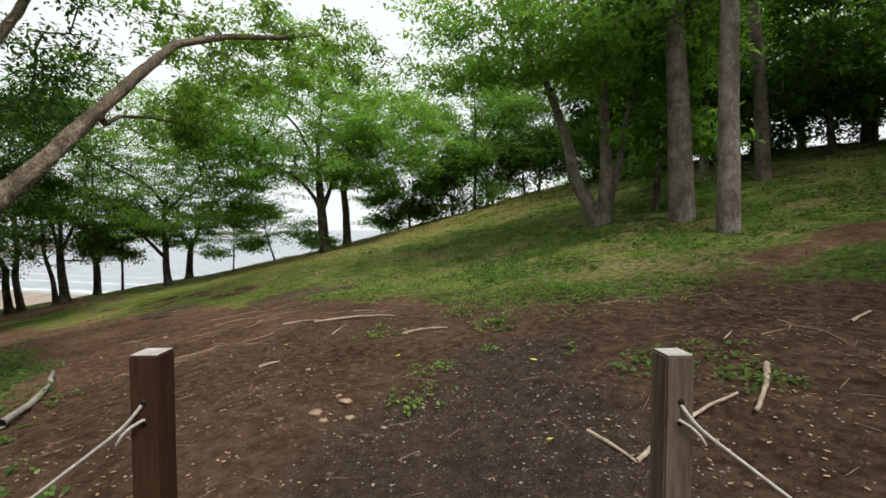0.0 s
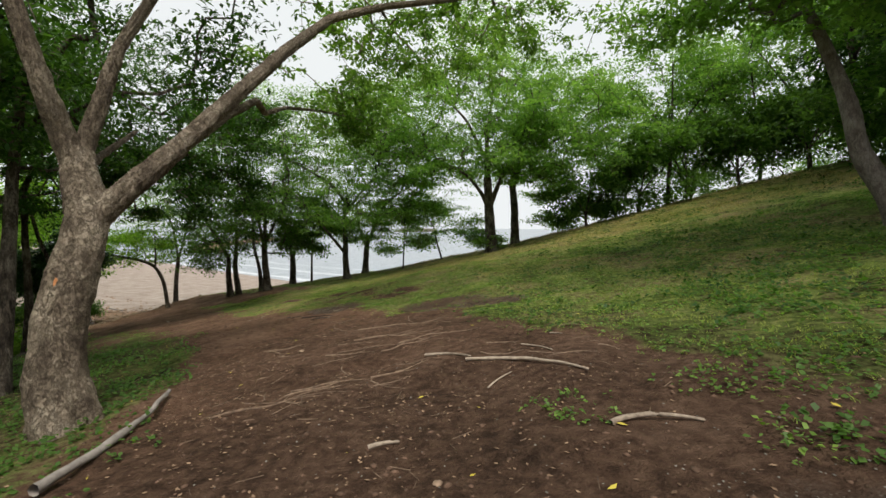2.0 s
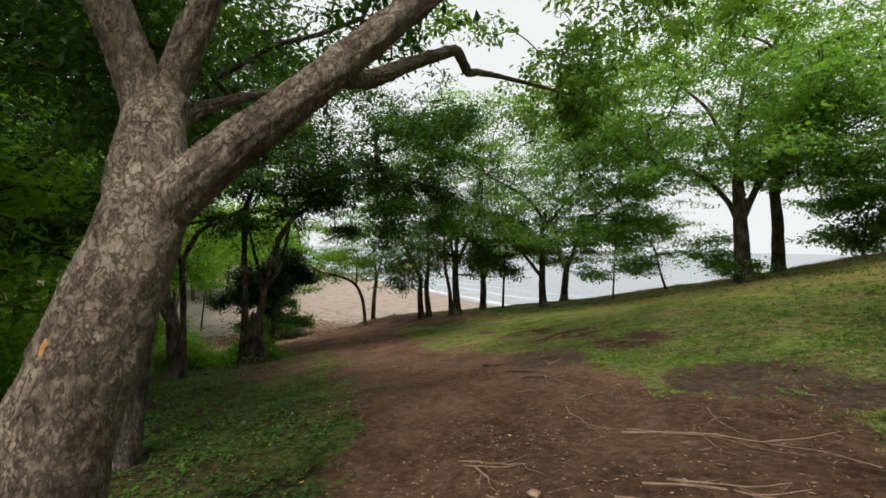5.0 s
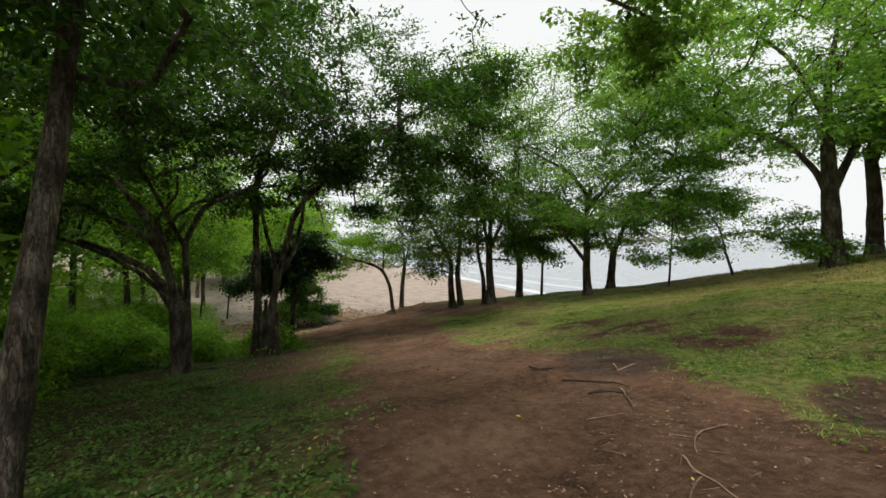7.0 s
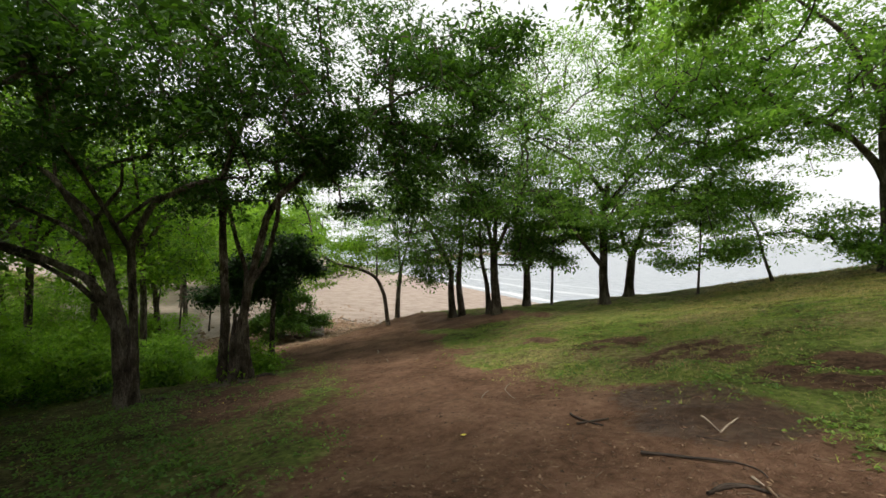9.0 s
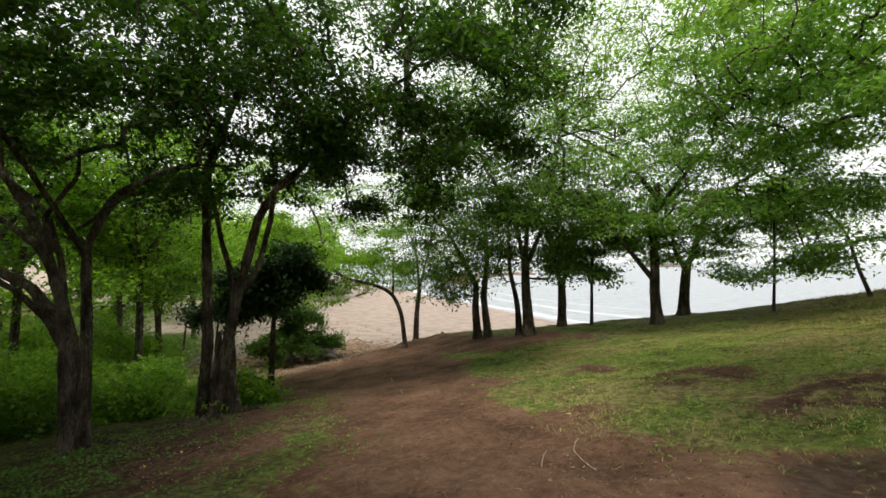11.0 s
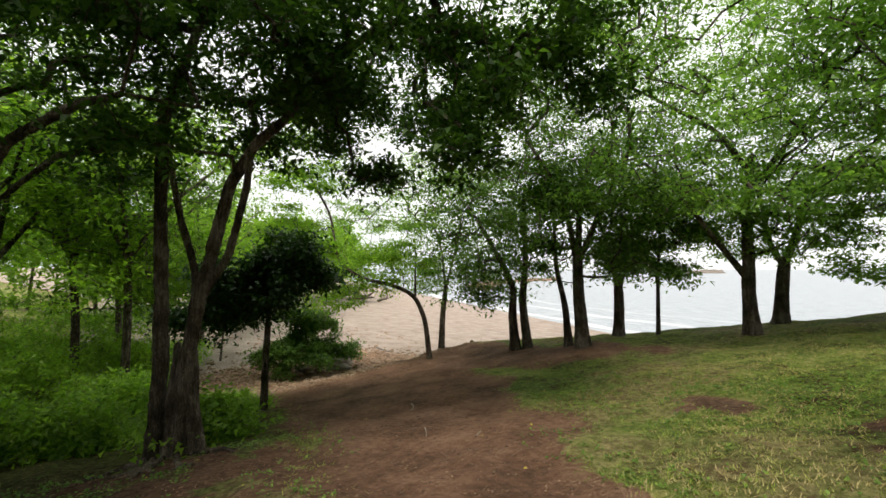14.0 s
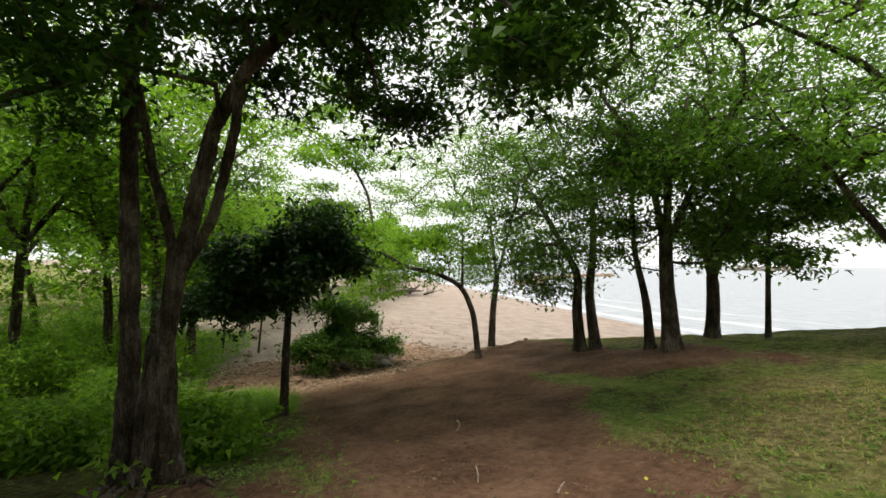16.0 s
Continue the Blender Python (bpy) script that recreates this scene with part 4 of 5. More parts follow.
        tree("crest_shrub", x, y, upright(rng, h, 0.09, 0.15, 4, 0.2, 0.3), [((0, 0, h * 0.5), (wd, wd * 0.8, h * 0.48), 120)],
             "dense dark green shrub on the crest", LEAF_MID, BARK_DARK, 320 + k, 0.24, 44, 0.36, 0.6, 6, 0.01, 0.03, 0.1, "shrubs along the crest", category="shrub")
    for k, (x, y, h) in enumerate(((-0.5, 33.5, 10), (4.0, 34, 12.5), (7.0, 33, 12.5), (11.0, 35, 12), (2.2, 31.5, 11), (9.0, 31.5, 12), (13.0, 31.0, 12))):
        rng = np.random.default_rng(400 + k)
        tree("crest_tree", x, y, upright(rng, h, 0.13, 0.3, 4, 0.35, 0.22), [((0, 0, h * 0.64), (h * 0.3, h * 0.28, h * 0.36), 230)],
             "thin tree on the crest with see-through foliage", LEAF_FEATHER, BARK_DARK, 420 + k, 0.2, 42, 0.36, 0.45, 7, 0.009, 0.04, 0.2, G)
    tree("crest_sapling", -12.3, 26.3, [([(0, 0, 0), (0.03, 0, 1.4), (0, 0.1, 3.2)], 0.05, 0.02)], [((0, 0, 2.6), (2.0, 2.0, 2.0), 120)],
         "open leafy sapling on the crest above the sea", LEAF_FEATHER, BARK_DARK, 41, 0.135, 60, 0.3, 0.3, 6, 0.006, 0.02, 0.1, "saplings on the crest")
    tree("crest_sapling", -10.1, 27.1, [([(0, 0, 0), (-0.35, -0.1, 1.0), (-0.5, -0.2, 1.9), (-1.2, -0.4, 2.9)], 0.06, 0.02)], [((-0.9, -0.3, 3.0), (2.6, 1.6, 1.1), 70), ((1.6, 0.3, 1.5), (2.8, 1.4, 1.0), 80)],
         "leaning sapling with crooked bare stems on the crest", LEAF_FEATHER, BARK_DARK, 42, 0.135, 60, 0.3, 0.3, 6, 0.006, 0.02, 0.1, "saplings on the crest")
    tree("crest_sapling", -3.6, 30.2, [([(0, 0, 0), (0.1, 0, 1.0), (0.2, 0, 2.2)], 0.05, 0.02)], [((0, 0, 1.8), (2.6, 1.8, 1.6), 100)],
         "low leafy sapling beside the tall crest trees", LEAF_FEATHER, BARK_DARK, 43, 0.16, 70, 0.3, 0.3, 6, 0.006, 0.02, 0.1, "saplings on the crest")
    for k, (x, y) in enumerate(((-37.4, 14.3), (-37.5, 16.0), (-35.0, 12.6))):
        tree("beach_sapling", x, y, [([(0, 0, 0), (0.1 * k, 0.05, 1.6), (0.1, 0.2, 3.4)], 0.06, 0.03)], [((0, 0, 4.2), (1.6, 1.6, 1.4), 50)],
             "thin young stem at the back of the beach", LEAF_BRIGHT, BARK_DARK, 44 + k, 0.16, 60, 0.3, 0.3, 6, 0.006, 0.02, 0.1, "saplings by the beach")
    # the wood in the hollow beyond the near trees
    # the last rows, south of the verge, stand mostly out of view, added for shade
    spots = ((-24, 3, 9), (-29, 3.5, 10), (-33, 7.5, 13), (-37, 1, 11), (-27, -3, 10), (-41, 6.5, 12), (-47, 3, 13), (-58, 12, 14), (-34, -6, 12), (-31, 6, 13.5), (-43.7, 16, 12), (-40, 11.5, 12), (-34.5, 10, 14), (-50, 17, 11), (-31.5, 11.6, 14), (-36, 13.0, 13), (-20.5, -1.5, 9), (-54, 9, 10), (-15.5, 0.5, 8), (-13.2, 3.4, 9.5), (-10.5, 0.5, 9.5), (-16.5, -3.5, 10.5), (-18.5, 4.2, 9), (-17.0, 1.2, 9.5), (-22.5, 3.6, 10))
    for k, (x, y, h) in enumerate(spots):
        rng = np.random.default_rng(500 + k)
        tree("hollow_tree", x, y, upright(rng, h, 0.17, 0.5, 4, 0.4, 0.28), [((0, 0, h * 0.74), (h * 0.36, h * 0.36, h * 0.27), 130), ((0.5, 0.5, h * 0.4), (h * 0.28, h * 0.28, h * 0.14), 60)],
             "tree of the damp wood beside the beach", LEAF_MID if k % 3 == 0 else LEAF_BRIGHT, BARK_DARK, 520 + k, 0.24, 32, 0.42, 0.5, 8, 0.011, 0.06, 0.3, "trees of the hollow")
    shrubs = ((-22.6, 10.4, 0.7), (-23.6, 8.2, 1.5), (-22.4, 5.8, 1.4), (-25.6, 11.4, 1.3), (-22.4, 5.2, 1.6), (-18.6, 5.6, 1.2), (-26.6, 6.8, 1.9), (-30, 9.2, 2.0), (-16.4, 4.4, 1.2), (-33.5, 11.5, 1.9), (-37, 9.5, 2.4), (-30.5, -0.5, 2.4), (-20.5, 12.6, 0.6), (-28, 7, 2.0), (-31, 4, 2.4), (-34, 8, 2.4), (-38, 5, 3.0), (-42, 11, 3.0), (-45, 8, 3.0), (-26, 3, 2.2), (-47, 13, 3.0), (-24, 0, 2.4))
    for k, (x, y, h) in enumerate(shrubs):
        rng = np.random.default_rng(600 + k)
        tree("undergrowth_shrub", x, y, upright(rng, h, 0.03, 0.1, 4, 0.15, 0.4), [((0, 0, h * 0.5), (h * 1.0, h * 1.0, h * 0.42), 80)],
             "soft bright green shrub of the undergrowth", LEAF_BRIGHT, BARK_DARK, 620 + k, 0.14, 54, 0.27, 0.6, 5, 0.006, 0.02, 0.0, "shrubs of the hollow", category="shrub")
    for k, (x, y, h) in enumerate(((-31.6, 17.7, 3.6), (-32.4, 19.2, 2.9))):
        rng = np.random.default_rng(650 + k)
        tree("beachside_shrub", x, y, upright(rng, h, 0.04, 0.1, 4, 0.15, 0.4), [((0, 0, h * 0.5), (1.2, 1.2, h * 0.45), 75), ((0.5, 0.4, h * 0.85), (0.7, 0.7, 0.4), 20), ((0.9, 0.9, h * 0.35), (0.9, 0.9, 0.5), 25)],
             "rounded green shrub at the edge of the beach", LEAF_MID, BARK_DARK, 660 + k, 0.16, 90, 0.24, 0.5, 5, 0.006, 0.02, 0.0, "shrubs by the beach", category="shrub")
    # far side of the bay
    far = [(-60, 26, 10), (-68, 31.5, 12), (-75, 37, 12), (-84, 42, 13), (-56, 21, 10), (-66, 20, 10), (-76, 27, 10), (-88, 34, 10), (-98, 42, 10), (-66, 10, 13), (-80, 18, 14), (-94, 26, 14), (-108, 36, 14), (-118, 48, 12), (-130, 58, 12), (-116, 26, 16), (-142, 66, 12), (-60, -4, 15), (-76, 4, 16), (-96, 12, 17), (-50, -12, 15)]
    for k, (x, y, h) in enumerate(far):
        rng = np.random.default_rng(700 + k)
        tree("far_tree", x, y, upright(rng, h, 0.2, 0.4, 4, 0.35, 0.3), [((0, 0, h * 0.6), (h * 0.5, h * 0.5, h * 0.4), 120)],
             "rounded light green tree behind the beach", LEAF_BRIGHT, BARK_DARK, 720 + k, 0.6, 34, 0.75, 0.6, 6, 0.02, 0.04, 0.2, "trees behind the beach")


big_trees()


def paint_mark():
    tree_a = next(o for o in scene.objects if o.name.startswith("leaning_tree"))
    bm = bmesh.new()
    bmesh.ops.create_icosphere(bm, subdivisions=2, radius=0.03)
    for v in bm.verts:
        v.co = Vector((v.co.x * (0.55 + 0.25 * math.sin(v.co.y * 160)), v.co.y * 1.7 + 0.3 * v.co.x, v.co.z * 0.1))
    me = bpy.data.meshes.new("paint_mark")
    bm.to_mesh(me)
    bm.free()
    me.materials.append(ORANGE)
    o = part("paint_mark", me, tree_a, "faded orange paint mark")
    m = Matrix.Translation((-5.777, 5.108, 0.89)) @ Vector((0.56, -0.78, 0.28)).to_track_quat("Z", "Y").to_matrix().to_4x4()
    o.matrix_local = Matrix.Translation(-tree_a.location) @ m


paint_mark()


# ---- smaller things ----
def chunk(rng, r, sub=1, squash=0.6, rough=0.25):
    """A worn stone: a displaced ball of low count."""
    bm = bmesh.new()
    bmesh.ops.create_icosphere(bm, subdivisions=sub, radius=r)
    sx, sy = rng.uniform(0.8, 1.3), rng.uniform(0.7, 1.1)
    off = rng.uniform(0, 50)
    for v in bm.verts:
        k = 1 + rough * (2 * noise.noise(v.co / r * 1.1 + Vector((off, off, off))))
        v.co = Vector((v.co.x * sx * k, v.co.y * sy * k, v.co.z * squash * k))
    return bm


def bm_mesh(name, bm, mat, flat=False):
    me = bpy.data.meshes.new(name)
    if not flat:
        for f in bm.faces:
            f.smooth = True
    bm.to_mesh(me)
    bm.free()
    me.materials.append(mat)
    return me


def ground_line(x0, y0, x1, y1, bend, lift, n=9, wiggle=0.0, rng=None, seat=True):
    dx, dy = x1 - x0, y1 - y0
    L = math.hypot(dx, dy) + 1e-6
    pts = []
    for i in range(n):
        s = i / (n - 1)
        o = bend * 4 * s * (1 - s)
        w = (rng.normal() * wiggle) if rng is not None and 0 < i < n - 1 else 0
        pts.append((x0 + dx * s + dy / L * (o + w), y0 + dy * s - dx / L * (o + w)))
    X, Y = np.array([p[0] for p in pts]), np.array([p[1] for p in pts])
    Z = land(X, Y)
    if not seat:
        line = np.linspace(Z[0], Z[-1], n)
        Z = line + max(0.0, float((Z - line).max()))
    return np.stack([X, Y, Z + lift], -1)


def lying(name, row, r0, r1, mat, label, category, group, rng, seat, fork=0.0):
    x0, y0, x1, y1, bend = row
    L = math.hypot(x1 - x0, y1 - y0)
    P = ground_line(x0, y0, x1, y1, bend, r0 * (0.5 if seat else 0.7), 13, L * (0.016 if seat else 0.006), rng, seat)
    o = P[0].copy()
    pieces = [tube(P - o, np.linspace(r0, r1, len(P)), 8, 0.3, int(rng.integers(99)), 0, max(0.03, L / 30))[:2]]
    if fork and L > 0.4:
        for k in range(2):
            i = int(rng.integers(3, 8))
            a = math.atan2(y1 - y0, x1 - x0) + rng.uniform(0.4, 0.9) * (1 if k else -1)
            q = P[i]
            l = L * fork * rng.uniform(0.6, 1.2)
            B = ground_line(q[0], q[1], q[0] + math.cos(a) * l, q[1] + math.sin(a) * l, l * 0.06, r0 * 0.1, 7, l * 0.02, rng, True)
            pieces.append(tube(B - o, np.linspace(r0 * 0.6, r1 * 0.5, len(B)), 6, 0.3, k, 0, 0.05)[:2])
    V, F = join(pieces)
    ob = new(name, mesh_np(name, V, F, mat, True))
    ob.location = o
    return tagged(ob, label, category, group)


def build_roots():
    rng = np.random.default_rng(31)
    thick = ((-3.86, 5.24, -3.12, 6.22, -0.02), (-3.66, 6.08, -2.90, 6.47, -0.07), (-2.95, 6.52, -2.42, 6.88, 0.02), (-3.56, 5.87, -3.18, 6.41, 0.0), (-4.14, 7.35, -3.43, 7.43, -0.01),
             (-3.36, 7.47, -2.76, 8.11, -0.03), (-4.25, 8.23, -2.87, 8.47, -0.08), (-3.25, 7.75, -2.31, 8.39, -0.12), (-4.84, 9.30, -3.02, 9.23, -0.31), (-4.13, 8.37, -3.45, 8.63, 0.05),
             (-1.97, 7.66, -1.57, 7.53, -0.09), (3.25, 4.32, 3.27, 3.59, -0.01), (1.99, 5.69, 2.84, 5.51, -0.11), (-18.37, 10.98, -20.2, 11.5, 0.06))
    thin = ((-3.89, 5.68, -2.87, 6.00, 0.01), (-3.94, 6.82, -3.60, 7.29, 0.03), (-4.09, 7.55, -3.13, 7.78, -0.04), (-5.75, 7.93, -4.86, 7.96, -0.12), (-5.12, 7.54, -4.37, 7.33, -0.05),
            (-4.31, 7.90, -3.64, 8.04, -0.05), (-4.48, 6.46, -4.37, 6.62, 0.01), (-3.47, 5.77, -3.11, 5.59, 0.01), (-3.56, 6.88, -3.19, 6.56, 0.03), (-2.87, 6.38, -2.37, 6.19, 0.06),
            (-2.75, 6.15, -2.54, 6.41, 0.0), (-2.93, 6.97, -2.39, 7.00, -0.01), (-3.28, 5.39, -3.27, 5.62, -0.01), (-3.73, 5.78, -4.00, 6.09, -0.01), (-4.85, 9.44, -3.41, 9.24, -0.15))
    more = ((-5.71, 9.80, -4.93, 9.02, -0.01), (-1.90, 7.16, -1.42, 7.23, 0.12), (-1.35, 7.08, -1.08, 7.06, 0.01), (-0.65, 7.33, -0.42, 7.16, -0.04), (-1.08, 7.00, -0.65, 7.01, -0.03),
            (-1.20, 8.35, -0.83, 8.20, -0.05), (-5.63, 7.87, -5.14, 8.09, 0.01), (-5.52, 7.88, -5.00, 7.55, -0.03), (-4.38, 10.43, -3.79, 9.62, 0.05), (2.80, 3.92, 3.13, 4.06, 0.0),
            (3.30, 5.58, 3.24, 5.00, -0.01), (-18.98, 11.71, -19.1, 12.08, 0.12), (-19.42, 22.2, -18.39, 22.3, 0.07), (-21.14, 23.0, -20.49, 21.65, -0.02), (-22.68, 23.0, -22.34, 21.32, -0.43))
    for rows, r0, r1, fork, label in ((thick, 0.0135, 0.005, 0.4, "exposed pale brown tree root half sunk in bare earth"), (thin, 0.009, 0.003, 0.35, "thin exposed tree root on bare earth"), (more, 0.01, 0.004, 0.35, "thin exposed tree root on bare earth")):
        for row in rows:
            lying("exposed_root", row, r0, r1, ROOT, label, "tree root", "roots across the trail", rng, True, fork)
    for row in ((-19.2, 11.62, -18.1, 11.15, 0.08), (-19.15, 12.0, -18.3, 12.5, -0.06), (-19.5, 11.4, -19.0, 10.5, 0.05), (-19.1, 11.8, -18.0, 11.9, 0.1), (-19.3, 11.5, -18.5, 10.85, -0.08), (-18.7, 9.2, -17.8, 8.9, 0.05), (-18.6, 9.5, -17.9, 9.9, -0.05)):
        lying("foot_root", row, 0.055, 0.014, BARK_DARK, "thick surface root creeping from the foot of a tree", "tree root", "roots at the feet of the trees", rng, True, 0.3)


def build_sticks():
    rng = np.random.default_rng(32)
    pale = ((-1.96, 6.80, -0.70, 6.36, -0.20, 0.026), (-2.56, 7.10, -1.93, 6.88, -0.09, 0.022), (-1.50, 7.48, -1.10, 7.12, -0.05, 0.014), (-1.25, 8.04, -1.08, 7.82, -0.02, 0.012), (-1.55, 6.20, -1.40, 6.50, -0.02, 0.014),
            (0.87, 2.65, 1.02, 2.31, -0.01, 0.018), (1.02, 2.31, 1.96, 2.94, -0.04, 0.02), (-0.50, 5.36, 0.05, 5.52, -0.11, 0.026), (-2.06, 4.96, -1.87, 5.05, -0.02, 0.022), (2.41, 3.81, 2.63, 4.07, 0.0, 0.015),
            (3.68, 4.01, 4.11, 4.28, 0.0, 0.02), (-7.77, 12.73, -7.47, 12.30, -0.01, 0.015), (-7.47, 12.30, -7.46, 12.77, -0.01, 0.015))
    small = ((-10.59, 12.48, -10.98, 13.06, -0.02, 0.01), (-10.85, 13.44, -10.23, 12.80, 0.10, 0.01), (-18.8, 16.15, -18.24, 15.77, -0.05, 0.02), (-16.62, 15.02, -16.27, 14.80, -0.01, 0.014), (-15.44, 15.10, -15.56, 15.31, -0.01, 0.014),
             (-7.04, 11.51, -6.95, 11.41, 0.0, 0.015), (2.43, 3.33, 1.92, 2.70, -0.02, 0.03))
    dark = ((-7.82, 11.46, -7.20, 11.68, 0.0, 0.02), (-7.15, 11.05, -6.85, 11.31, -0.10, 0.022), (-7.61, 12.11, -7.35, 12.07, 0.0, 0.012), (-7.23, 11.71, -6.96, 11.57, -0.06, 0.01), (-9.05, 12.36, -8.5, 12.1, 0.05, 0.02), (-8.75, 12.0, -8.6, 12.4, 0.0, 0.02), (-7.17, 11.0, -6.96, 11.35, -0.03, 0.018))
    brown = ((-6.71, 10.18, -6.49, 10.55, 0.0, 0.01), (-5.96, 10.19, -5.74, 10.26, 0.0, 0.012), (-5.70, 10.76, -5.65, 9.9, 0.1, 0.013), (-6.9, 11.3, -6.5, 10.7, 0.0, 0.014))
    for rows, mat, label in ((pale, STICK, "bleached fallen stick lying on bare earth"), (small, STICK, "short pale twig lying on the trail"), (dark, DARKWOOD, "dark wet stick lying on the muddy trail"), (brown, ROOT, "brown stick lying on the muddy trail")):
        for *row, r in rows:
            lying("fallen_stick", row, r * 0.75, r * 0.45, mat, label, "stick", "sticks along the trail", rng, False)
    bm = bmesh.new()
    bmesh.ops.create_cube(bm, size=1)
    for v in bm.verts:
        v.co = Vector((v.co.x * (0.46 if v.co.y > 0 else 0.38), v.co.y * 0.2, v.co.z * 0.05))
    bmesh.ops.bevel(bm, geom=[g for g in bm.edges], offset=0.012, segments=2, affect="EDGES")
    o = new("wood_slab", bm_mesh("wood_slab", bm, STICK))
    o.matrix_world = pose(-6.85, 4.75, ground_z(-6.85, 4.75) + 0.045, 0, 6, 22)
    tagged(o, "flat pale split piece of wood in the grass", "wood")
    lying("fallen_branch", (-4.06, 4.04, -5.15, 5.84, 0.1), 0.038, 0.024, DRIFT, "grey weathered fallen branch in the grass verge", "branch", "", rng, False)


def rope_piece(name, pts, parent, r=0.009):
    V, F = tube(pts, [r] * len(pts), 8, 0.0, 0, 0, 0.03)[:2]
    return part(name, mesh_np(name, V, F, ROPE, True), parent)


def fence_post(x, y, top, turn, mat, label, side):
    z = ground_z(x, y)
    h = top - z
    e = root_empty("rope_fence_post", x, y, z, label, "fence post", "posts of the rope fence")
    e.rotation_euler = (0, 0, radians(turn))
    bm = bmesh.new()
    bmesh.ops.create_cube(bm, size=1)
    for v in bm.verts:
        v.co = Vector((v.co.x * 0.072, v.co.y * 0.072, (v.co.z + 0.5) * (h + 0.3) - 0.3))
    bmesh.ops.bevel(bm, geom=[g for g in bm.edges], offset=0.004, segments=2, affect="EDGES")
    part("shaft", bm_mesh("shaft", bm, mat, True), e)
    bm = bmesh.new()
    bmesh.ops.create_cube(bm, size=1)
    for v in bm.verts:
        v.co = Vector((v.co.x * 0.064, v.co.y * 0.064, v.co.z * 0.004 + h + 0.0005))
    part("end_grain", bm_mesh("end_grain", bm, POST_TOP, True), e, "bleached end grain")
    for k, dz in enumerate((0.113, 0.165)):
        bm = bmesh.new()
        bmesh.ops.create_cone(bm, segments=16, radius1=0.008, radius2=0.008, depth=0.004, cap_ends=True)
        bmesh.ops.rotate(bm, verts=bm.verts, matrix=Matrix.Rotation(radians(90), 3, "X"))
        bmesh.ops.translate(bm, verts=bm.verts, vec=Vector((0.002 * side, -0.0365, h - dz)))
        part("rope_hole", bm_mesh("rope_hole", bm, HOLE), e, "dark drilled hole")
    return e, z, h


def build_fence():
    for x, top, turn, mat, label, side in ((-0.735, 1.19, 2, POST_DARK, "dark wet square wooden post holding a rope", -1), (0.58, 1.19, 4, POST_GREY, "weathered grey square wooden post holding a rope", 1)):
        y = 1.12
        e, z, h = fence_post(x, y, top, turn, mat, label, side)
        # the rope leaves through the drilled hole and sags away to the side
        r = root_empty("fence_rope", x, y, z, "pale grey rope tied through a wooden post", "rope", "ropes of the fence")
        run = [(0, -0.03, h - 0.113), (0.004 * side, -0.045, h - 0.12), (0.03 * side, -0.05, h - 0.165), (0.3 * side, -0.06, h - 0.37), (0.6 * side, -0.08, h - 0.58), (1.0 * side, -0.1, h - 0.8), (1.4 * side, -0.1, 0.02 + ground_z(x + 1.4 * side, y - 0.1) - z)]
        rope_piece("rope", run, r, 0.0045)
        rope_piece("knot", [(-0.004 * side, -0.042, h - 0.155), (0.02 * side, -0.052, h - 0.17), (0.045 * side, -0.058, h - 0.168), (0.05 * side, -0.05, h - 0.19), (0.06 * side, -0.05, h - 0.215)], r, 0.004)


